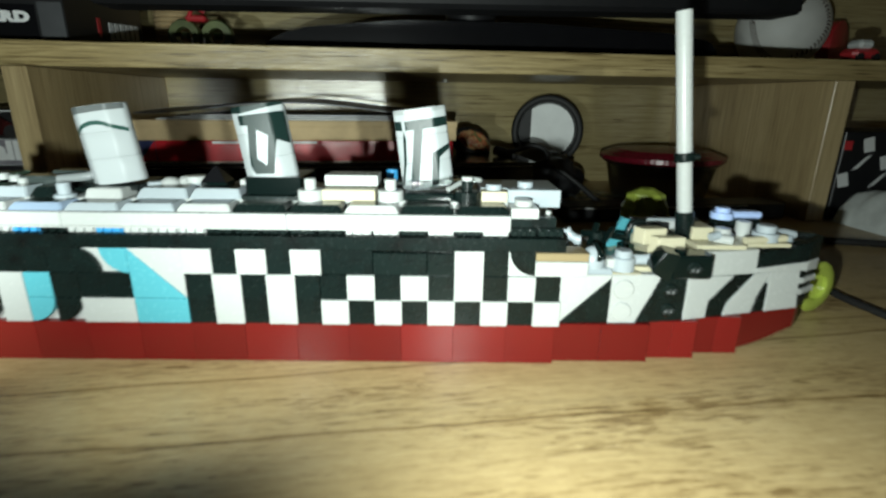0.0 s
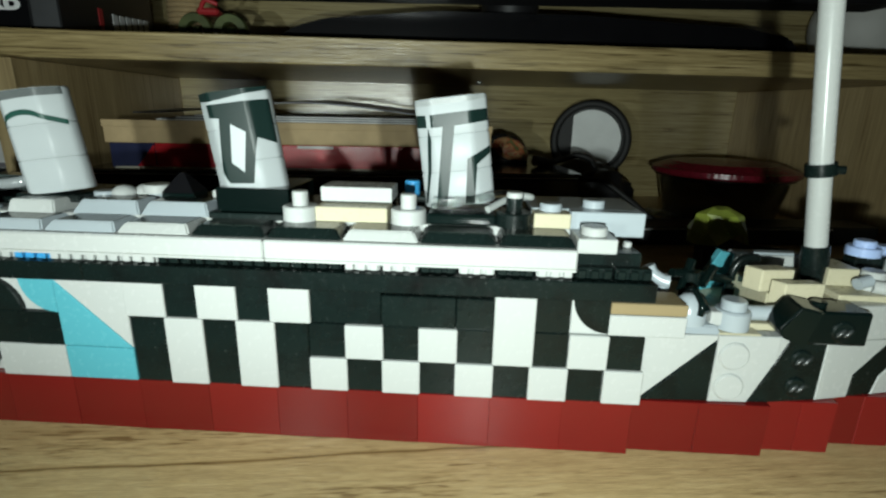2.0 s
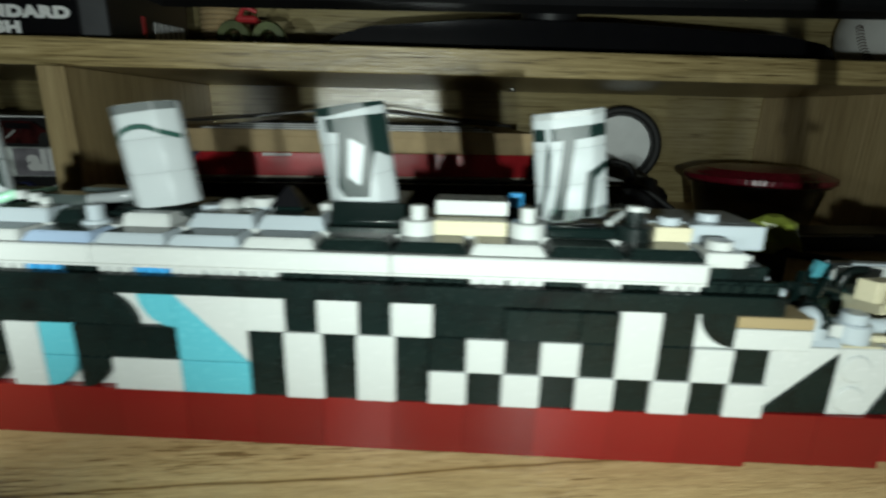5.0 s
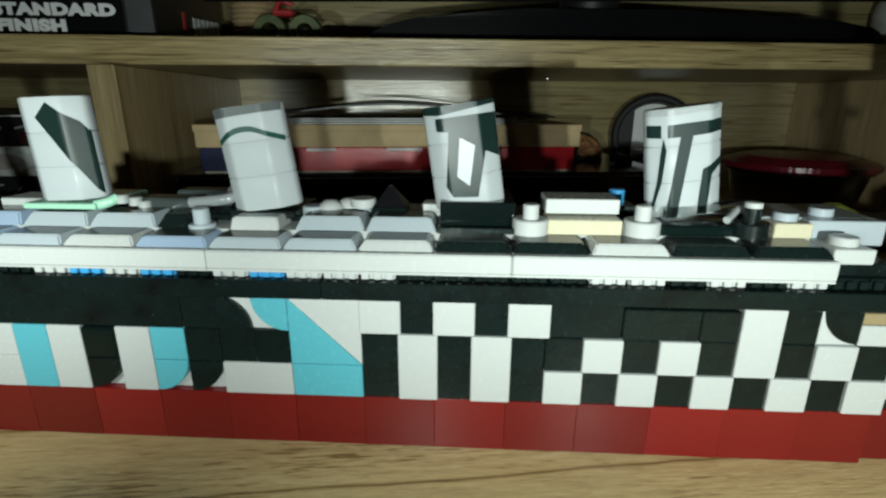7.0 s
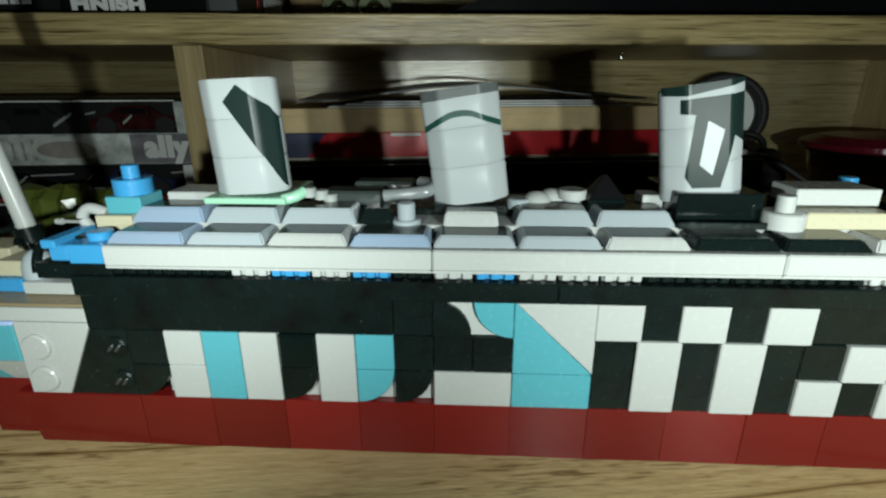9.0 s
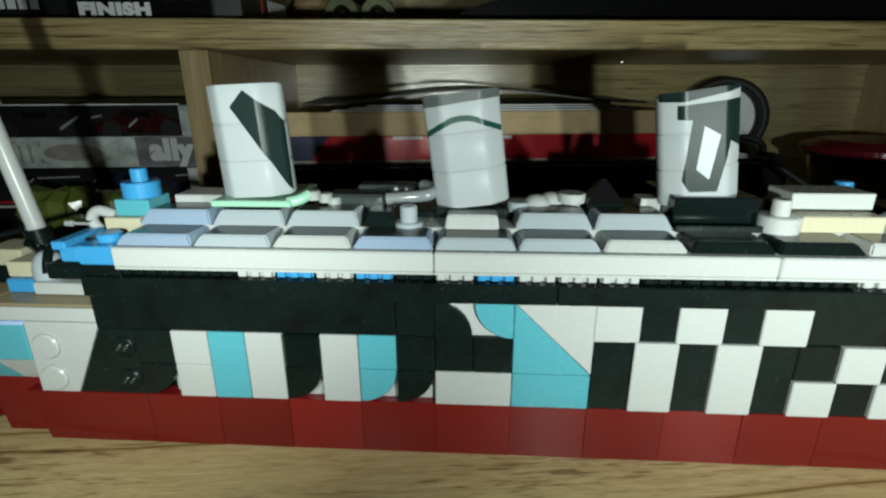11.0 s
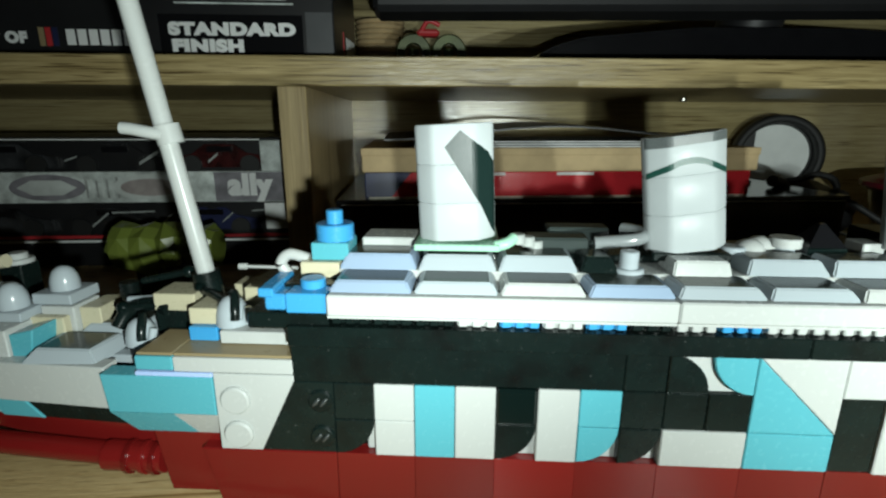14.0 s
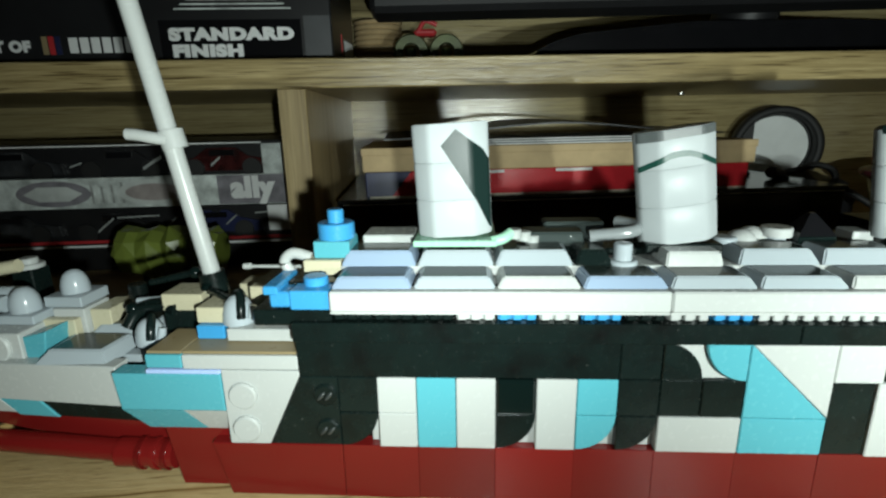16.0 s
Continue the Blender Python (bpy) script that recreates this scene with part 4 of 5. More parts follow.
# fore mast
fore_mast = tube("fore_mast", WHITE, ship, [(115.6, 20, 43.6), (106.2, 20, 104)], 2.35, 20, "tall raked white fore mast")
tube("mast_socket", BLACK, fore_mast, [(116.9, 20, 34.4), (115.5, 20, 44.4)], 2.9, 18)
tube("mast_collar", BLACK, fore_mast, [(113.0, 20, 60.6), (112.5, 20, 63.4)], 3.1, 18)
tube("collar_arm", BLACK, fore_mast, [(113, 19, 62), (116.6, 18, 62.2)], 1.0)

# ---- stern ----
stern = box_part("stern_core", BLACK, ship, -205, -144, 12, 36, 14, 28.2, 0.3)
panel("stern_block", WHITE, stern, [(-160, 12.4), (-151.4, 12.4), (-143.7, 28.4), (-143.7, 29.5), (-160, 29.5)], FLAT, 4, 0)
for z in (16.2, 23.9):
    side_knob("round_boss", WHITE, stern, (-155.8, 0.05, z), 3.0, 0.9)
brick("white_plate", WHITE, stern, -168, -143.7, 0.1, 9, 29.6, 32.8)
brick("azure_plate", CYAN, stern, -175.8, -168, 0.1, 9, 29.8, 32.8)
brick("pale_blue_plate", PALEBLUE, stern, -176, -160, -0.2, 6, 28.6, 29.6)
brick("dark_tan_tile", OCHRE, stern, -168, -144, 0.5, 12, 32.8, 33.5)
brick("dark_tan_tile", OCHRE, stern, -175.6, -168, 0.5, 12, 32.8, 33.5)
panel("azure_side", CYAN, stern, [(-183.4, 28.6), (-160.1, 28.6), (-160.1, 20.2), (-182.6, 20.2)], FLAT, 4, 0.2)


def chamfer(name, material, outline):
    """A plate that leans in towards its foot."""
    bm = bmesh.new()
    a = [bm.verts.new(Vector((x, (20.2 - z) * 0.45, z)) * MM) for x, z in outline]
    b = [bm.verts.new(v.co + Vector((0, 3.5 * MM, 0))) for v in a]
    bm.faces.new(a)
    bm.faces.new(list(reversed(b)))
    for i in range(len(a)):
        j = (i + 1) % len(a)
        bm.faces.new((a[j], a[i], b[i], b[j]))
    bmesh.ops.recalc_face_normals(bm, faces=bm.faces)
    return part(name, bm, material, stern)


chamfer("azure_slope", CYAN, [(-182.6, 20.1), (-169.4, 20.1), (-166.2, 14.2), (-179.2, 14.2)])
chamfer("white_slope", WHITE, [(-169.2, 20.1), (-160.1, 20.1), (-160.1, 14.2), (-166.0, 14.2)])
SIDE = [(-260, 12), (-245, 8), (-224, 5), (-184, 2), (-180, 1.6)]
panel("white_band", WHITE, stern, [(-226, 28.0), (-184.2, 28.9), (-184.2, 19.4), (-226, 19.6)], SIDE, 4)
panel("white_band", WHITE, stern, [(-252, 28.0), (-226.1, 28.0), (-226.1, 19.6), (-246, 19.6)], SIDE, 4)
UNDER = [(-260, 13), (-224, 6.2), (-180, 3.2)]
panel("white_under", WHITE, stern, [(-228, 19.4), (-217, 19.4), (-212, 15.4), (-221, 15.4)], UNDER, 4)
panel("azure_under", CYAN, stern, [(-216.8, 19.4), (-206.4, 19.4), (-201.8, 14.8), (-211.8, 14.8)], UNDER, 4)
panel("black_under", BLACK, stern, [(-206.2, 19.4), (-184, 19.4), (-180.4, 15.0), (-201.6, 15.0)], UNDER, 4, -0.1)
box_part("stern_deck", GREY, stern, -246, -144, 9, 33, 26.2, 28.2, 0.3)
red_stern = box_part("red_stern", RED, stern, -173, -158, 6.4, 36, -0.65, 14.9, 0.4, "dark red stern hull")
panel("red_quarter", RED, stern, [(-246, 19.4), (-176, 15.5), (-176, 3.4), (-206, 4.4), (-232, 6.5), (-246, 10)], [(-260, 20), (-224, 14), (-176, 7.5)], 20)
panel("red_quarter_end", RED, red_stern, [(-176.4, 14.9), (-158, 14.9), (-158, -0.65), (-174.0, -0.65)], FLAT, 3.3, -3.0)
tube("shaft_housing", RED, red_stern, [(-176.5, 6.5, 4.8), (-190, 6.8, 4.6), (-190.4, 6.8, 4.6)], 3.4, 16)
tube("shaft_tube", RED, red_stern, [(-190, 7, 4.8), (-224, 9.6, 5.0)], 2.6, 14)
for x in (-178.5, -181, -184.6):
    tube("shaft_ring", RED, red_stern, [(x - 0.5, 6.5, 4.7), (x + 0.5, 6.5, 4.7)], 3.8, 16)


def propeller(x0, y0, z0):
    p = tube("propeller", GOLD, red_stern, [(x0 - 3, y0, z0 - 0.1), (x0 + 3, y0, z0)], 2.3, 14, "gold plastic propeller")
    for k in range(3):
        a = radians(90 + 120 * k + 12)
        bm = bmesh.new()
        revolve(bm, [(0.8, -1.5), (2.5, -1.1), (2.9, 0), (2.5, 1.1), (0.8, 1.5)], 14, Matrix.Translation((x0 * MM, (y0 + 3.6 * math.cos(a)) * MM, (z0 + 3.6 * math.sin(a)) * MM)) @ Matrix.Rotation(radians(28), 4, "Z") @ Matrix.Diagonal((0.7, 1, 1.6, 1)))
        smooth(part("blade", bm, GOLD, p), 60)


propeller(-226, 9.8, 5.2)
propeller(-231, 27, 8.4)
tube("shaft_tube", RED, red_stern, [(-226, 27, 8.4), (-200, 27, 7.6)], 2.0, 14)
# after deck fittings
sloped_tile("hatch_wedge", GREY, stern, -203.6, -186.6, 3.2, 14, 28.3, 2.9, 2.2, 2.4)
sloped_tile("hatch_wedge", GREY, stern, -200, -183, 14.6, 25, 29.6, 2.6, 2.2, 2.4)
brick("white_block", WHITE, stern, -220, -208.4, 6.4, 14.6, 28.2, 34.4)
side_knob("round_boss", WHITE, stern, (-214, 6.5, 31), 3.4, 0.9)
panel("azure_block", CYAN, stern, [(-208.3, 28.2), (-204.4, 28.2), (-203.4, 30.4), (-202.6, 34.6), (-208.3, 33.2)], [(-260, 7), (-150, 7)], 8)
for at, r in (((-213.6, 15, 36.6), 3.2), ((-205.6, 21, 39.2), 3.1), ((-159.4, 9.4, 36.4), 3.4), ((-181.0, 10.5, 30.8), 3.2)):
    ob = piece("dome", ("dome", r), lambda bm: revolve(bm, [(r, 0), (r * 0.98, r * 0.6), (r * 0.88, r * 1.05), (r * 0.68, r * 1.45), (r * 0.4, r * 1.7), (r * 0.1, r * 1.78)], 24), GREY, stern, at)
    smooth(ob, 70)
    if at[0] > -190:
        tube("dome_clip", BLACK, stern, bend([(at[0] + r * 0.55, at[1] - r * 0.82, at[2] + r * 0.5), (at[0] + r * 0.5, at[1] - r * 0.62, at[2] + r * 1.25), (at[0] + r * 0.2, at[1] + r * 0.1, at[2] + r * 1.85), (at[0] - r * 0.4, at[1] + r * 0.9, at[2] + r * 1.5)]), 1.0, 8)
        tube("dome_lip", GREY, stern, bend([(at[0] + r * 1.05, at[1] - r * 0.5, at[2] + r * 0.4), (at[0] + r * 1.15, at[1] - r * 0.3, at[2] + r * 1.2)]), 0.9, 10)
brick("grey_plate", GREY, stern, -218, -208.6, 11, 20, 34.4, 36.6)
brick("grey_plate", GREY, stern, -210.4, -201, 16.4, 25.6, 36.6, 39.2)
brick("white_block", WHITE, stern, -208, -200, 15.6, 24, 28.2, 36.6)
brick("tan_block", TAN, stern, -200, -194.8, 17, 26, 28.2, 36.0)
brick("tan_plate", TAN, stern, -214, -201, 13.4, 15.6, 28.2, 34.8)
brick("white_plate", WHITE, stern, -160.4, -143.9, 5, 13, 33.6, 36.4)
brick("blue_plate", BLUE, stern, -167.6, -161.4, 6.2, 14, 33.5, 36.6)
brick("tan_block", TAN, stern, -168, -161.2, 7.6, 15.6, 36.6, 40.2)
brick("black_block", BLACK, stern, -180, -168.5, 14.6, 30, 28.2, 37)
brick("tan_block", TAN, stern, -179.4, -169.8, 13.6, 22, 37, 41)
brick("tan_block", TAN, stern, -160, -152.4, 16.6, 30, 36.4, 41.8)
box_part("block_base", BLACK, stern, -168, -144, 13.2, 34, 28.2, 36.4, 0.2)
brick("tan_plate", TAN, stern, -166, -158.4, 24, 31, 36.4, 40)
tube("black_crane", BLACK, stern, bend([(-188, 13, 33), (-186, 15, 36.5), (-181, 16, 37.6), (-176, 14, 37)]), 1.6)
for a, b in (((-187.0, 14.4, 37.2), (-178.8, 14.4, 38.0)), ((-170.2, 17.4, 41.2), (-161.8, 11.2, 40.6)), ((-176, 23, 43.2), (-189, 25, 40.0))):
    rod = tube("joint_rod", BLACK, stern, [a, b], 0.85, 10)
    bm = bmesh.new()
    bmesh.ops.create_icosphere(bm, subdivisions=3, radius=1.5 * MM, matrix=Matrix.Translation(Vector(a) * MM))
    smooth(part("joint_ball", bm, SHINY_BLACK, rod), 80)
tube("grey_jib", GREY, stern, [(-188, 18, 37.6), (-179.6, 18, 38.2)], 1.0)
tube("black_rope_post", BLACK, stern, [(-192, 24, 30), (-192, 24, 40)], 2.2)
knob("white_lid", WHITE, stern, (-229, 34, 41.4), 3.6, 1.2, 22)
knob("lid_stud", WHITE, stern, (-229, 34, 42.6), 2.3, 1.5, 18)
box_part("lid_post", BLACK, stern, -232, -226, 31, 37, 28.2, 41.4, 0.3)
tube("tan_boom", TAN, stern, [(-218, 20, 46), (-240, 18, 42.6)], 1.6, 14)
tube("grey_barrel", GREY, stern, [(-216.5, 13, 38.8), (-236, 11, 38.2)], 1.9, 16)
tube("grey_barrel", GREY, stern, [(-215.5, 18, 39.8), (-236, 17, 39.6)], 1.7, 16)
box_part("barrel_foot", DARKGREY, stern, -236, -219, 9, 24, 28.2, 37, 0.3)
after_mast = tube("after_mast", WHITE, ship, [(-170.0, 20, 43.4), (-179.9, 20, 104.4)], 2.0, 20, "raked white after mast with a short yard")
tube("mast_socket", BLACK, after_mast, [(-169.2, 20, 37), (-170.2, 20, 44.4)], 3.0, 18)
tube("yard_collar", WHITE, after_mast, [(-174.2, 20, 73), (-175.0, 20, 77)], 2.7, 18)
tube("yard", WHITE, after_mast, bend([(-175, 18.4, 75), (-178, 17.6, 75.6), (-181, 17.4, 76.2), (-183, 17.4, 76.4)]), 1.3, 12)
tube("stay", BLACK, after_mast, bend([(-168, 17, 40), (-163, 14, 39), (-159, 11, 41)]), 1.3, 8)


# ---- things under the shelf ----
def on_unit(name, label, category, group=""):
    return thing(name, label, category, UNIT, group)


t = on_unit("game_box", "flat black glossy case lying under the stack", "case")
box_part("case_base", GLOSS_BLACK, t, 20, 300, 26, 150, -0.6, 34.9, 1.0)
box_part("case_lid", GLOSS_BLACK, t, 19, 301, 25, 150, 35.1, 37.8, 0.8)
box_part("case_seam", STEEL, t, 22, 298, 24.6, 25.2, 35.0, 35.5, 0)
t = on_unit("red_box", "glossy red card box with a navy end", "box")
box_part("box_body", RED_CARD, t, 58, 244, 30, 120, 37.9, 51.6, 0.5)
box_part("box_end", NAVY_CARD, t, 34, 57.9, 30, 120, 37.9, 51.6, 0.5, "navy blue printed end")
box_part("tray_edge", CREAM, t, 36, 243, 29.4, 29.9, 37.9, 38.6, 0, "pale edge of the lower tray")
for x0, x1 in ((92, 108), (136, 156)):
    box_part("label", PAPER, t, x0, x1, 29.7, 30.0, 49.6, 51.2, 0)
bm = bmesh.new()
v = [bm.verts.new((x * MM, 0.0296, z * MM)) for x, z in ((48, 38.7), (58.1, 38.7), (58.1, 51.2))]
bm.faces.new(v)
part("red_flash", bm, RED_CARD, t)
t = on_unit("cardboard_box", "flat brown cardboard box on the red box", "box")
box_part("box_body", CARDBOARD, t, 33, 246, 28, 122, 51.7, 63.6, 0.5)
box_part("box_lid", CARDBOARD, t, 32.6, 246.4, 27.6, 122.4, 60.2, 64.0, 0.3)
t = on_unit("paper_stack", "loose white papers on the cardboard box", "papers")
for k in range(3):
    box_part("sheet", PAPER, t, 60 + 9 * k, 222 - 5 * k, 32 + 3 * k, 116, 64.1 + 1.15 * k, 64.7 + 1.15 * k, 0)
for k in range(2):
    box_part("dark_sheet", GREY_CARD, t, 62 + 9 * k, 220 - 5 * k, 34 + 3 * k, 116, 64.7 + 1.15 * k, 65.25 + 1.15 * k, 0)
t = on_unit("magazine", "dark curled magazine on the papers", "magazine")
bm = bmesh.new()
cols = 16
grid = []
for i in range(cols + 1):
    u = 44 + 190 * i / cols
    h = 67.2 + 7.0 * math.sin(math.pi * i / cols) ** 2
    grid.append([bm.verts.new((u * MM, v * MM, (h + dz) * MM)) for v, dz in ((40, 0), (112, 2), (112, 2.9), (40, 0.9))])
for a, b in zip(grid, grid[1:]):
    for k in range(4):
        j = (k + 1) % 4
        bm.faces.new((a[k], a[j], b[j], b[k]))
bm.faces.new(grid[0])
bm.faces.new(list(reversed(grid[-1])))
bmesh.ops.recalc_face_normals(bm, faces=bm.faces)
smooth(part("cover", bm, BLACK_CARD, t), 50)
t = on_unit("slim_case", "slim black case with a pale edge on the desk", "case")
box_part("case_body", MATT_BLACK, t, 318, 480, 10, 34, -0.6, 10, 0.8)
box_part("pale_edge", PAPER, t, 320, 450, 9.5, 9.9, 8.4, 9.2, 0)

# round black-rimmed roll
t = on_unit("tape_roll", "round black rubber-rimmed roll with a pale disc, standing on edge", "roll")
turn = Matrix.Translation((0.3485, 0.150, 0.0503)) @ Matrix.Scale(0.975, 4) @ pose(0, 0, 0, 0, 0, -20) @ pose(0, 0, 0, 90)


def ring(name, material, profile, parent, m, sides=56):
    bm = bmesh.new()
    loops = [[bm.verts.new(m @ Vector((r * math.cos(a) * MM, r * math.sin(a) * MM, z * MM))) for a in (2 * math.pi * i / sides for i in range(sides))] for r, z in profile]
    for a, b in zip(loops, loops[1:] + loops[:1]):
        for i in range(sides):
            j = (i + 1) % sides
            bm.faces.new((a[i], a[j], b[j], b[i]))
    bmesh.ops.recalc_face_normals(bm, faces=bm.faces)
    return smooth(part(name, bm, material, parent), 50)


ring("rim", RUBBER, [(27.2, -6), (27.2, 4), (28.2, 5), (31.5, 5), (33, 3.5), (33, -7.5), (31.5, -9), (27.2, -9)], t, turn)
bm = bmesh.new()
revolve(bm, [(27.1, -8.4), (27.1, -7.4), (0.5, -7.4)], 48, turn)
smooth(part("backing", bm, RUBBER, t), 40)
bm = bmesh.new()
chord = [(25.0 * math.cos(radians(a)), 25.0 * math.sin(radians(a))) for a in range(-128, 129, 8)]
lo = [bm.verts.new(turn @ (Vector((x, y, -7.3)) * MM)) for x, y in chord]
hi = [bm.verts.new(turn @ (Vector((x, y, -6.2)) * MM)) for x, y in chord]
bm.faces.new(list(reversed(lo)))
bm.faces.new(hi)
for i in range(len(lo)):
    j = (i + 1) % len(lo)
    bm.faces.new((lo[i], lo[j], hi[j], hi[i]))
part("disc", bm, PALE, t, "pale grey disc with one straight edge")

# red-lidded clear bowl
t = on_unit("food_container", "round clear plastic bowl with a ruby red lid", "container")
at = Matrix.Translation((0.423, 0.082, 0))
ring("bowl", SMOKY_CLEAR, [(33, -0.6), (36, 3), (42, 29.5), (45.2, 31), (45.2, 32.2), (40.6, 31), (34.5, 4), (32, 1.5)], t, at)
bm = bmesh.new()
revolve(bm, [(32.5, -0.5), (32.5, 0.9)], 48, at)
part("bowl_bottom", bm, SMOKY_CLEAR, t)
bm = bmesh.new()
revolve(bm, [(46.2, 32.4), (47.6, 33.6), (47.4, 36.6), (45.0, 37.6), (43.6, 37.0), (41.8, 38.6), (37, 40.4), (36.2, 39.6), (35, 40.8), (18, 42.2), (0.5, 42.6)], 210)
for v in bm.verts:
    if v.co.xy.length > 44.5 * MM:
        # knurled grip round the edge
        swell = 1 + 0.003 * math.cos(70 * math.atan2(v.co.y, v.co.x))
        v.co.x *= swell
        v.co.y *= swell
bm.transform(at)
smooth(part("lid", bm, LID_RED, t, "ruby red lid"), 40)

t = thing("plastic_wrapper", "crumpled clear plastic wrapper on the desk beside the bowl", "wrapper", pose(0.168, 0.262, 0, 0, 0, -38))
bm = bmesh.new()
bmesh.ops.create_grid(bm, x_segments=26, y_segments=12, size=1.0)
for v in bm.verts:
    fold = abs(noise.noise(Vector((v.co.x * 2.6, v.co.y * 1.2, 4)))) * 9 + abs(noise.noise(Vector((v.co.x * 6, v.co.y * 3, 9)))) * 3
    v.co = Vector((v.co.x * 38, v.co.y * 15 + 3 * math.sin(v.co.x * 3), max(-0.4, 2 + fold * (1 - 0.5 * v.co.y ** 2)))) * MM
r = bmesh.ops.extrude_face_region(bm, geom=bm.faces[:])
bmesh.ops.translate(bm, verts=[v for v in r["geom"] if isinstance(v, bmesh.types.BMVert)], vec=(0, 0, 0.0003))
bmesh.ops.recalc_face_normals(bm, faces=bm.faces)
part("film", bm, CLEAR, t)
# pale tubes along the creases draw the glints on the film
for y, r in ((-14.5, 0.6), (2.0, 0.45), (14.0, 0.55)):
    tube("crease_glint", FOIL, t, bend([(x, y + 3 * math.sin(x / 13), 3.2 + 2.2 * math.sin(x * 0.4 + y)) for x in range(-36, 37, 8)], 4), r, 6)

# toy figure head, cable
t = on_unit("toy_figure", "small orange and olive painted toy lying by the boxes", "toy")
bm = bmesh.new()
bmesh.ops.create_icosphere(bm, subdivisions=4, radius=1.0)
for v in bm.verts:
    # a humped back with a notched lower edge
    n = 1 + 0.10 * noise.noise(v.co * 3.1) + 0.05 * noise.noise(v.co * 8)
    v.co = Matrix.Rotation(radians(24), 4, "Y") @ Vector((v.co.x * 14.5 * n, v.co.y * 8 * n, (v.co.z * 10.5 if v.co.z > 0 else v.co.z * 4.5) * n))
    v.co = (v.co + Vector((267.5, 85, 44.5))) * MM
smooth(part("body", bm, ORANGE, t), 50)
bm = bmesh.new()
bmesh.ops.create_icosphere(bm, subdivisions=3, radius=1.0, matrix=Matrix.Translation((0.2665, 0.0862, 0.0455)) @ Matrix.Rotation(radians(24), 4, "Y") @ Matrix.Diagonal((0.0158, 0.005, 0.0112, 1)))
for v in bm.verts:
    v.co += v.normal * 0.0009 * noise.noise(v.co * 420)
smooth(part("crest", bm, MATT_BLACK, t, "dark outline ridge"), 60)
box_part("toy_foot", MATT_BLACK, t, 256, 280, 78, 94, 37.9, 40, 0.6)

t = on_unit("cable", "black cable looped beside the container", "cable")
tube("lead", RUBBER, t, bend([(288, 64, 40), (300, 62, 43), (307, 58, 46), (316, 56, 43), (318, 55, 36), (306, 55, 31), (322, 52, 31), (338, 42, 20), (352, 28, 8), (372, 10, 1.4), (400, -10, 1.4), (430, -40, 1.4), (505, -70, 1.4), (600, -90, 1.4)], 8), 2.0, 10)
tube("plug", MATT_BLACK, t, bend([(280, 60, 42), (285, 62, 41), (292, 64, 38)]), 3.6, 12)
t = on_unit("black_bag", "crumpled black bag beside the container", "bag")
bm = bmesh.new()
bmesh.ops.create_icosphere(bm, subdivisions=4, radius=1.0)
for v in bm.verts:
    n = 1 + 0.22 * noise.noise(v.co * 2.3) + 0.08 * noise.noise(v.co * 7)
    v.co = Vector((0.324 + v.co.x * 0.037 * n, 0.094 + v.co.y * 0.030 * n, max(-0.0006, 0.016 + v.co.z * 0.0225 * n)))
smooth(part("bag_body", bm, MATT_BLACK, t), 60)

def revolved(rings, sides, m):
    bm = bmesh.new()
    revolve(bm, rings, sides, m)
    return bm


CABLE = [(150, 128, 0.9), (186, 98, 0.9), (202.5, 68, 0.9), (204.6, 51, 0.9), (207, 36, 0.9), (213, 0, 0.9), (224, -44, 0.9)]
# lime gem-like toys
t = thing("gem_toy", "lime green translucent faceted dome-shaped toy on a dark foot", "toy", pose(0.1525, 0.139, 0), "lime toys")
bm = bmesh.new()
sides, loops = 9, []
for r, z, twist in ((14.2, 14.5, 0.0), (14.0, 20.5, 0.5), (10.2, 28.2, 0.0), (4.6, 31.0, 0.5)):
    loop = []
    for i in range(sides):
        a = 2 * math.pi * (i + twist) / sides + 0.25
        q = Vector((math.cos(a), math.sin(a), z * 0.1))
        k = 1 + 0.10 * noise.noise(q * 2.3)
        # the front of the rim is broken away in a notch
        lift = 6.5 if z < 15 and -0.2 < q.x < 0.75 and q.y < 0 else 0
        loop.append(bm.verts.new(Vector((q.x * r * k, q.y * r * 0.74 * k, z + lift + 1.3 * noise.noise(q * 3.7))) * MM))
    loops.append(loop)
for lower, higher in zip(loops, loops[1:]):
    for i in range(sides):
        j = (i + 1) % sides
        bm.faces.new((lower[i], lower[j], higher[i]))
        bm.faces.new((lower[j], higher[j], higher[i]))
bm.faces.new(loops[-1])
bm.faces.new(list(reversed(loops[0])))
bmesh.ops.recalc_face_normals(bm, faces=bm.faces)
part("gem_dome", bm, LIME, t)
box_part("gem_foot", MATT_BLACK, t, -7, 7, -5, 6, -0.6, 16, 0.8)
t = thing("gem_toy", "round lime green translucent plastic ring beyond the stem", "toy", pose(0.1822, 0.044, 0.0098, 0, 0, 20), "lime toys")
ring("gem_ring", LIME, [(5.4, -2.4), (5.4, 2.4), (8.2, 2.8), (10.4, 1.6), (10.4, -1.6), (8.2, -2.8)], t, pose(0, 0, 0, 90, 0, 0), 14)
smooth(part("gem_lens", revolved([(5.6, -0.8), (5.6, 0.8)], 14, pose(0, 0, 0, 90)), LIME, t), 30)
t = thing("power_cable", "black power cable lying across the desk", "cable")
tube("lead", RUBBER, t, bend(CABLE, 8), 1.5, 10)
t = thing("gem_toy", "long lime green translucent faceted bolt-shaped toy", "toy", pose(-0.245, 0.122, 0.0235, 0, 0, 4), "lime toys")
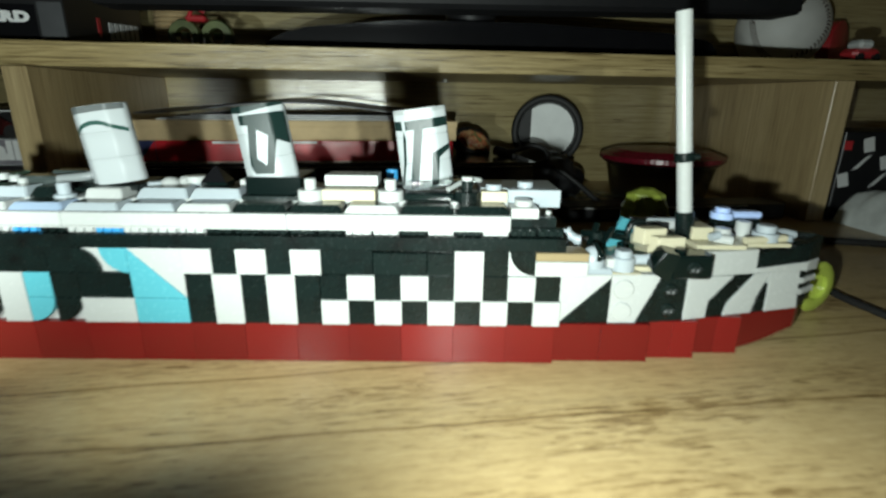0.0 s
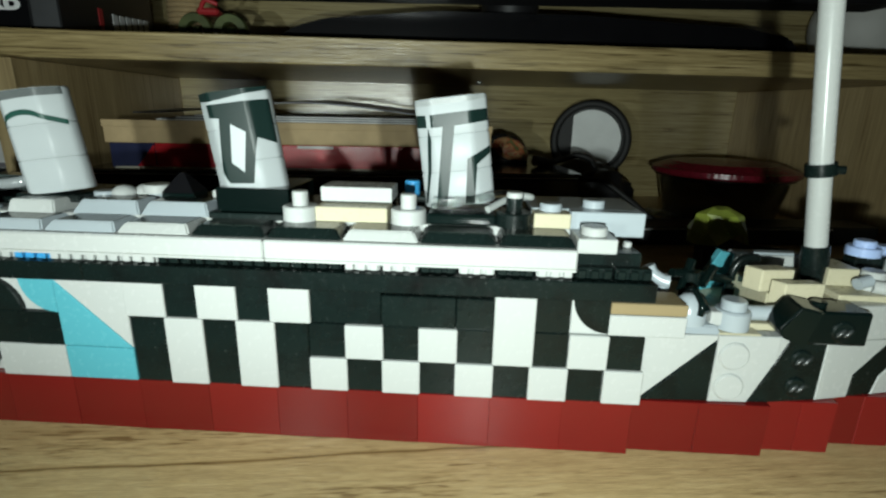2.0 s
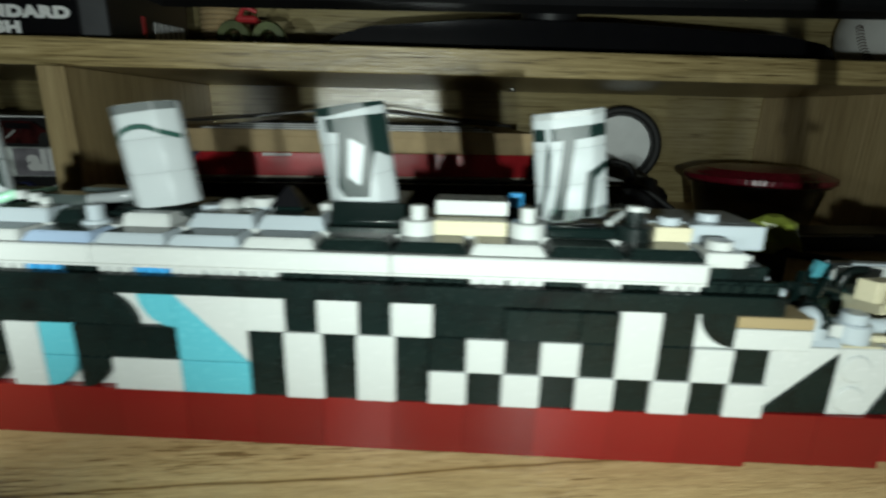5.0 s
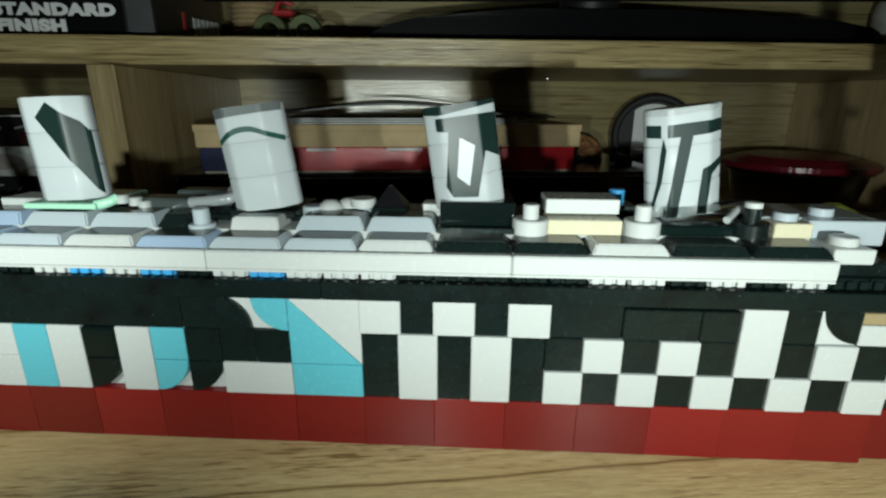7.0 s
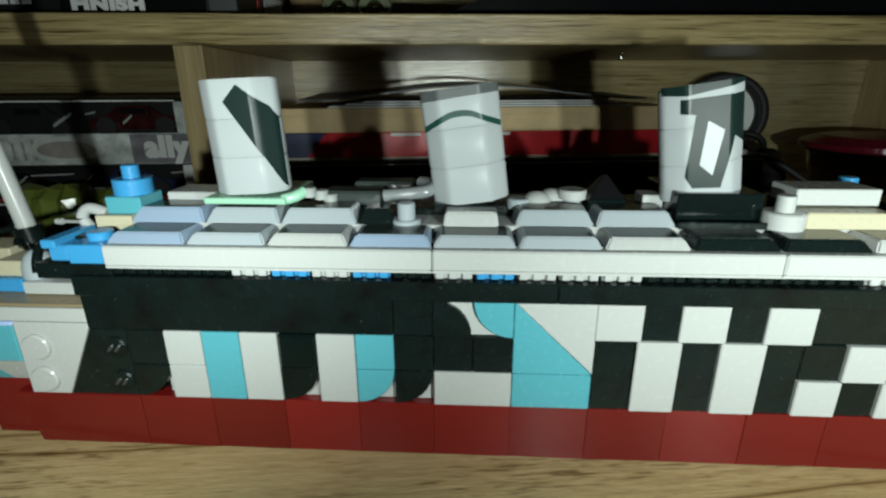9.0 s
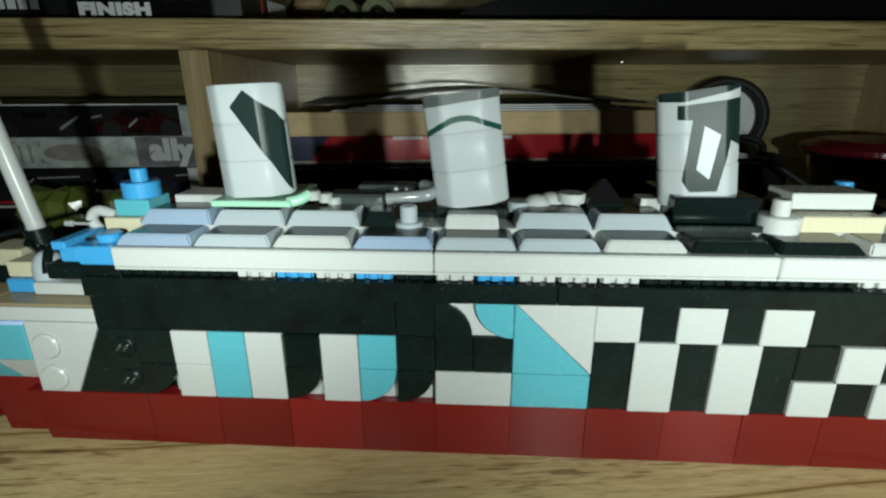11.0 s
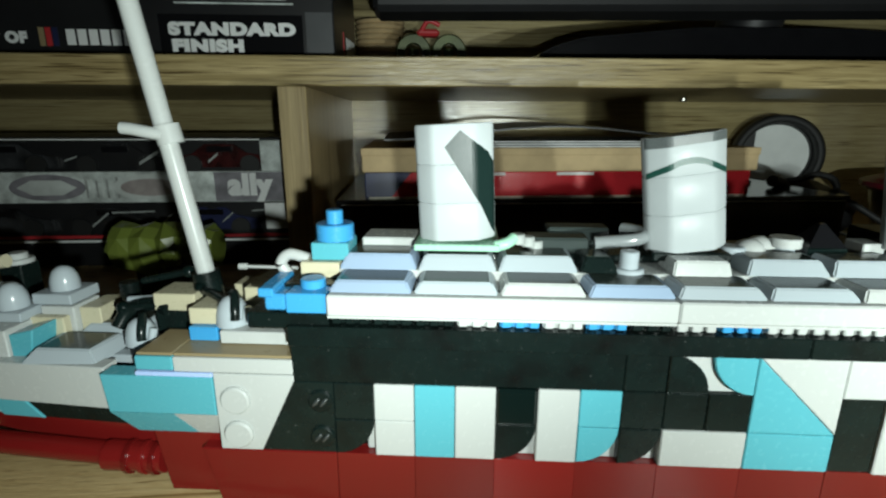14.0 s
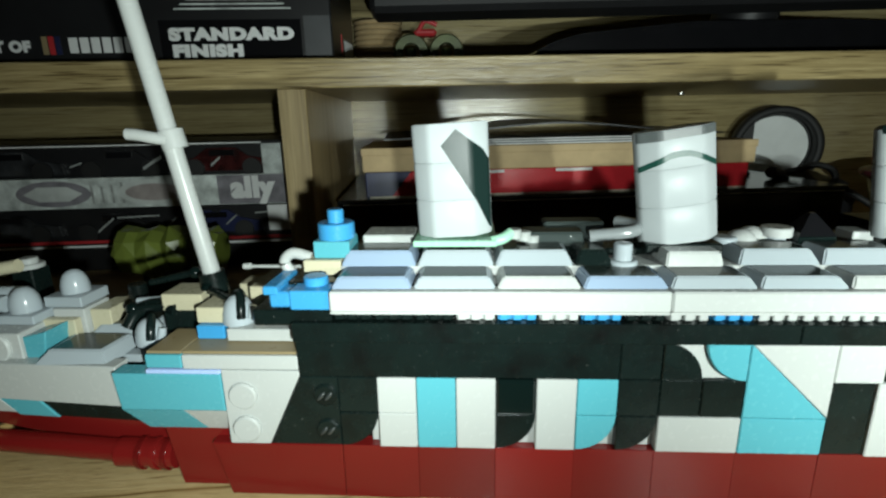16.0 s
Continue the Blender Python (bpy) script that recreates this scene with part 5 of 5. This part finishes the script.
for name, rings in (("gem_head", [(7.2, -23), (9.8, -21), (10.4, -16), (9.0, -12), (10.8, -6), (9.2, -1)]), ("gem_neck", [(9.0, -1.2), (11.2, 3), (9.0, 7), (7.4, 9)]), ("gem_end", [(7.6, 8.8), (9.2, 11), (8.4, 15), (9.6, 20), (8.0, 23)])):
    bm = bmesh.new()
    revolve(bm, rings, 9, pose(0, 0, 0, 0, 90, 0))
    for v in bm.verts:
        v.co += Vector((0.4 * noise.noise(v.co * 170 + Vector((9, 1, 0))), noise.noise(v.co * 210), noise.noise(v.co * 190 + Vector((5, 0, 0))))) * 0.0022
        if v.co.z < -0.006 and -0.014 < v.co.x < -0.001:
            v.co.z -= 0.0035
    bmesh.ops.triangulate(bm, faces=[f for f in bm.faces if len(f.verts) == 4])
    part(name, bm, OLIVE_GEM, t)
box_part("gem_foot", MATT_BLACK, t, -12, 12, -6, 6, -24.1, -8, 0.5)

MAUVE = plain("mauve_grey_print", (0.20, 0.19, 0.21), 0.4, spread=0.4, scale=90.0)
PINK_PRINT = plain("pinkish_grey_print", (0.34, 0.30, 0.29), 0.4, spread=0.25, scale=120.0)
GREY_PRINT = plain("grey_badge_print", (0.30, 0.31, 0.30), 0.4, spread=0.4, scale=200.0)
RED_DARK = plain("dark_red_car_paint", (0.035, 0.007, 0.007), 0.25, spread=0.8, scale=150.0)
# left bay: clear display packs of toy cars
t = on_unit("display_pack", "clear-fronted display pack with a printed silver strip", "package")
box_part("pack_body", BLACK_CARD, t, -330, -6, 44, 138, -0.6, 69, 0.6)
box_part("printed_strip", SILVER_PRINT, t, -330, -8.6, 39.4, 43.9, 35.4, 51.6, 0.2, "silver printed strip with lettering")
box_part("strip_end", SILVER_PRINT, t, -21, -6.4, 39.2, 43.9, 51.7, 67.5, 0.2)
box_part("edge_line", TEXT, t, -160, -22, 43.3, 43.9, 67.6, 68.3, 0)
box_part("lower_frame", BLACK_CARD, t, -330, -8, 38.5, 43.9, 12, 16.4, 0.2)
box_part("red_line", RED_PRINT, t, -180, -8, 38.1, 38.4, 16.4, 18.0, 0)
box_part("white_line", TEXT, t, -180, -8, 38.0, 38.3, 14.2, 15.4, 0)
box_part("pale_tab", PAPER, t, -21, -9.5, 38.6, 43.9, 20.5, 34.6, 0.2)
box_part("mauve_panel", MAUVE, t, -46, -8.8, 39.0, 39.4, 35.8, 51.2, 0)
writing("lettering", "ally", 14.5, TEXT, t, Matrix.Translation((-0.0385, 0.0385, 0.0398)) @ pose(0, 0, 0, 90, 0, 0))
for cx in (-131, -79):
    bm = bmesh.new()
    revolve(bm, [(19, 0), (19, 0.4)], 40, Matrix.Translation((cx * MM, 0.0394, 0.0435)) @ pose(0, 0, 0, 90) @ Matrix.Diagonal((1, 0.36, 1, 1)))
    part("badge", bm, MAUVE if cx < -110 else CLOTH, t)
    bm = bmesh.new()
    revolve(bm, [(15, 0), (15, 0.3)], 6 if cx < -110 else 40, Matrix.Translation((cx * MM, 0.0389, 0.0435)) @ pose(0, 0, 0, 90) @ Matrix.Diagonal((1, 0.3, 1, 1)))
    part("badge_face", bm, CLOTH if cx < -110 else PINK_PRINT, t)
for k in range(7):
    box_part("print_bar", CLOTH if k % 2 else GREY_PRINT, t, -112 + k * 2.6, -110.8 + k * 2.6, 39.2, 39.4, 38, 49 - (k % 3), 0)


def toy_car(u, z, mat, seed):
    c = on_unit("toy_car", "small dark die-cast racing car in its pack", "toy car", "packed toy cars")
    bm = bmesh.new()
    prof = [(-24, 0), (-24, 5), (-15, 7), (-8, 12), (7, 12), (13, 7.6), (24, 5.6), (25, 0)]
    a = [bm.verts.new(((u + x) * MM, 0.0415, (z + h) * MM)) for x, h in prof]
    b = [bm.verts.new(((u + x) * MM, 0.0438, (z + h) * MM)) for x, h in prof]
    bm.faces.new(a)
    bm.faces.new(list(reversed(b)))
    for i in range(len(a)):
        j = (i + 1) % len(a)
        bm.faces.new((a[j], a[i], b[i], b[j]))
    bmesh.ops.recalc_face_normals(bm, faces=bm.faces)
    part("car_body", bm, mat, c)
    for x in (-15, 15):
        bm = bmesh.new()
        revolve(bm, [(5, 0), (5, 1.5)], 20, Matrix.Translation(((u + x) * MM, 0.0413, (z + 1.5) * MM)) @ pose(0, 0, 0, 90))
        part("wheel", bm, RUBBER, c)
    box_part("window", GLOSS_BLACK, c, u - 7, u + 6, 41.2, 41.5, z + 8, z + 11, 0)
    box_part("roof_flash", RED_DARK if seed == 2 else PHOTO, c, u - 2, u + 3, 41.2, 41.5, z + 11.2, z + 12.2, 0)


def glint_strip(u, z, w, h, lean):
    """A pale slanting strip that paints a reflection on the clear front."""
    bm = bmesh.new()
    v = [bm.verts.new((x * MM, 0.0392, zz * MM)) for x, zz in ((u, z), (u + w, z + lean), (u + w, z + lean + h), (u, z + h))]
    w2 = [bm.verts.new(q.co + Vector((0, 0.0006, 0))) for q in v]
    bm.faces.new(v)
    for i in range(4):
        bm.faces.new((v[(i + 1) % 4], v[i], w2[i], w2[(i + 1) % 4]))
    return bm


pack = t
# reflections of the clear film, laid on as pale strips
for u, z, w, h, lean in ((-83, 55, 10, 1.6, 6), (-66, 61, 5, 1.0, 1), (-48, 56, 5, 1.2, 4), (-120, 57, 6, 0.8, 2), (-112, 22, 9, 1.2, 7), (-101, 29.5, 22, 0.9, 0.6), (-76, 23, 7, 1.4, 6), (-66, 25, 4, 1.0, -3), (-44, 24, 6, 1.0, 5), (-28, 30, 8, 0.8, 0.5)):
    part("film_glint", glint_strip(u, z, w, h, lean), FOIL, pack)
for k, u in enumerate((-150, -95, -42)):
    toy_car(u, 53.5, (PHOTO, BLACK_CARD, RED_DARK)[k], k)
    toy_car(u - 8, 20.0, (PHOTO, BLACK_CARD, NAVY_CARD)[k], k + 5)

# ---- things on the shelf ----
t = on_unit("model_box", "black card model-car box with white lettering", "box")
box_part("box_body", BLACK_CARD, t, -230, 22.6, 26, 124, 105.1, 190, 0.6)
box_part("grey_panel", GREY_CARD, t, 9.4, 22.0, 25.7, 26.0, 105.6, 127, 0)
box_part("label_panel", GLOSS_BLACK, t, -58, 8, 25.7, 26.0, 105.6, 125.5, 0)
writing("lettering", "STANDARD", 7.0, TEXT, t, Matrix.Translation((-0.0535, 0.0255, 0.1168)) @ pose(0, 0, 0, 90), 1.45)
writing("lettering", "FINISH", 7.0, TEXT, t, Matrix.Translation((-0.0528, 0.0255, 0.1094)) @ pose(0, 0, 0, 90), 1.45)
writing("lettering", "ST OF", 6.2, TEXT, t, Matrix.Translation((-0.1370, 0.0255, 0.1125)) @ pose(0, 0, 0, 90), 1.1)
for k in range(3):
    box_part("emblem", (OCHRE, RED_PRINT, NAVY_CARD)[k], t, -112 + 3 * k, -109.6 + 3 * k, 25.7, 26.0, 111, 119, 0)
for k in range(6):
    box_part("logo_block", TEXT, t, -100 + 5.1 * k, -96 + 5.1 * k, 25.7, 26.0, 111.5, 118.4, 0.1)
for k in range(6):
    box_part("side_logo_block", TEXT, t, 22.6, 22.9, 74 + 7.4 * k, 79.6 + 7.4 * k, 113 + 0.5 * k, 123 + 0.5 * k, 0.1)
box_part("side_emblem", RED_PRINT, t, 22.6, 22.9, 60, 64, 113, 124, 0)
for k in range(4):
    box_part("fine_print", SILVER_PRINT, t, -50 + 3 * k, 4 - 3 * k, 25.7, 26.0, 130 + 2 * k, 130.7 + 2 * k, 0)

t = on_unit("monitor", "black flat monitor standing on the shelf", "monitor")
bm = bmesh.new()
add_box(bm, 42, 465, 12, 40, 125.5, 330, 2.5)
for v in bm.verts:
    v.co.z += (v.co.x - 0.042) * 0.0155
part("bezel", bm, MATT_BLACK, t)
bm = bmesh.new()
add_box(bm, 50, 457, 11.7, 12.0, 140, 322, 0)
for v in bm.verts:
    v.co.z += (v.co.x - 0.042) * 0.0155
part("screen", bm, GLOSS_BLACK, t)
bm = bmesh.new()
top = [(124, 105.2), (127, 112), (137, 117), (152, 121), (214, 126.6), (300, 127), (400, 123), (428, 118.5), (434, 112), (436, 105.2)]
a = [bm.verts.new((x * MM, 0.046, z * MM)) for x, z in top]
b = [bm.verts.new((x * MM, 0.120, z * MM)) for x, z in top]
bm.faces.new(a)
bm.faces.new(list(reversed(b)))
for i in range(len(a)):
    j = (i + 1) % len(a)
    bm.faces.new((a[j], a[i], b[i], b[j]))
bmesh.ops.recalc_face_normals(bm, faces=bm.faces)
bmesh.ops.bevel(bm, geom=bm.edges[:], offset=1.6 * MM, segments=2, affect="EDGES")
smooth(part("stand_base", bm, GLOSS_BLACK, t), 30)
box_part("stand_plate", MATT_BLACK, t, 60, 460, 40, 130, 105.1, 107.4, 0.6)
tube("stand_neck", MATT_BLACK, t, [(262, 84, 116), (262, 55, 200)], 18, 20)

GLOW = bpy.data.materials.new("red_indicator")
GLOW.use_nodes = True
glow = GLOW.node_tree.nodes["Principled BSDF"]
glow.inputs["Base Color"].default_value = (0.6, 0.02, 0.04, 1)
glow.inputs["Emission Color"].default_value = (1.0, 0.05, 0.12, 1)
glow.inputs["Emission Strength"].default_value = 1.5
box_part("indicator_light", GLOW, t, 76.4, 78.4, 11.4, 12.2, 131.6, 132.8, 0.1, "small glowing red indicator light")

t = on_unit("wheeled_toy", "small olive green and red wheeled toy on the shelf", "toy")
for u in (61, 83):
    ring("wheel", OLIVE, [(5.5, -4), (5.5, 4), (10.0, 4), (11.0, 2), (11.0, -2), (10.0, -4)], t, Matrix.Translation((u * MM, 0.100, 0.1186)) @ pose(0, 0, 0, 90))
    knob("hub", OLIVE, t, (u, 100, 117), 3.0, 4.0, 14)
box_part("toy_body", RED_PRINT, t, 63, 77, 95, 105, 128, 132, 1.5)
for u in (67, 75):
    tube("axle_leg", STEEL, t, [(u, 93.5, 107.6), (u, 94, 117)], 0.7, 8)
tube("toy_arm", RED_PRINT, t, bend([(66, 96, 131), (70, 94, 136), (77, 95, 134)]), 1.4, 10)
t = on_unit("ribbed_pot", "ribbed tan pot behind the boxes", "pot")
bm = bmesh.new()
revolve(bm, [(15, 105.2)] + [(16.0 + (1.8 if k % 2 else 0), 106 + 1.7 * k) for k in range(24)], 28, Matrix.Translation((0.038, 0.155, 0)))
part("pot_body", bm, CARDBOARD, t)

t = on_unit("baseball", "white leather baseball with red stitching", "ball")
bm = bmesh.new()
bmesh.ops.create_uvsphere(bm, u_segments=40, v_segments=24, radius=0.0365, matrix=Matrix.Translation((0.555, 0.139, 0.1417)))
smooth(part("ball", bm, LEATHER, t), 80)
cen = Vector((555, 139, 141.7))
for seam in ([(0.16, 0.6), (0.32, 0.3), (0.40, 0), (0.34, -0.3), (0.12, -0.58), (-0.2, -0.74)], [(-0.97, 0.1), (-0.95, -0.12), (-0.87, -0.36), (-0.72, -0.58), (-0.5, -0.74)]):
    line = bend([(x, 0, z) for x, z in seam], 4)
    for p, q in zip(line, line[1:]):
        out = Vector((p.x, -math.sqrt(max(0.02, 1 - p.x ** 2 - p.z ** 2)), p.z)).normalized()
        side = (q - p).cross(out).normalized()
        for k in (-1, 1):
            tip = (out + side * 0.075 * k + (q - p).normalized() * 0.035).normalized()
            tube("stitch", THREAD, t, [cen + out * 36.5, cen + tip * 36.7], 0.5, 5)
t = on_unit("bottle_top", "red round plastic cap behind the baseball", "cap")
bm = bmesh.new()
revolve(bm, [(20, -6), (22, -5), (22, 5), (20, 6)], 28, Matrix.Translation((0.610, 0.140, 0.1273)) @ pose(0, 0, 0, 90, 0, 30))
smooth(part("cap_body", bm, RED_PRINT, t), 40)
t = on_unit("toy_car", "tiny red toy car on the shelf", "toy car")
box_part("car_body", RED_PRINT, t, 510, 530, 14, 28, 107, 113.5, 2.5)
box_part("cabin", CLOTH, t, 514, 525, 15, 27, 113.2, 119, 2.0)
for u in (514, 526):
    bm = bmesh.new()
    revolve(bm, [(2.6, -0.5), (2.6, 1.5)], 16, Matrix.Translation((u * MM, 0.0145, 0.1078)) @ pose(0, 0, 0, 90))
    part("wheel", bm, RUBBER, t)

# ---- right bay ----
t = on_unit("checked_box", "black and white checked box beyond the partition", "box")
box_part("box_body", BLACK_CARD, t, 508, 590, 4, 60, -0.6, 60, 0.5)
for k in range(9):
    u, z = 511 + (k % 3) * 23 + (k // 3) * 7, 22 + 12 * (k // 3)
    lean, wide = (9, 4.5) if k % 2 else (-3, 7.5)
    bm = bmesh.new()
    v = [bm.verts.new((x * MM, 0.0035, zz * MM)) for x, zz in ((u, z), (u + wide, z + 1.5), (u + wide + lean, z + 11), (u + lean, z + 9))]
    w = [bm.verts.new(q.co + Vector((0, 0.0004, 0))) for q in v]
    bm.faces.new(v)
    for i in range(4):
        bm.faces.new((v[(i + 1) % 4], v[i], w[i], w[(i + 1) % 4]))
    part("check", bm, TEXT, t)
box_part("red_corner", RED_PRINT, t, 508.5, 514, 3.2, 3.8, 48, 54, 0)
t = on_unit("cloth", "folded grey-white cloth on the desk", "cloth")
bm = bmesh.new()
bmesh.ops.create_grid(bm, x_segments=30, y_segments=20, size=1.0)
for v in bm.verts:
    h = 24 + 4.0 * noise.noise(Vector((v.co.x * 2.2, v.co.y * 2.2, 0))) + 1.2 * noise.noise(Vector((v.co.x * 7, v.co.y * 5, 3))) - 25 * max(abs(v.co.x), abs(v.co.y)) ** 8
    v.co = Vector(((566 + v.co.x * 60) * MM, (-24 + v.co.y * 24) * MM, max(-0.5, h) * MM))
smooth(part("cloth_body", bm, CLOTH, t), 80)

# ---- screws under the shelf ----
for u in (250,):
    bm = bmesh.new()
    revolve(bm, [(2.2, 90.6), (2.6, 91.4), (2.6, 92.4)], 18, Matrix.Translation((u * MM, 0.12, 0)))
    s = part("shelf_pin", bm, STEEL)
    s.matrix_basis = UNIT
    tagged(s, "small steel shelf pin under the board", "fixing", kind="structure")
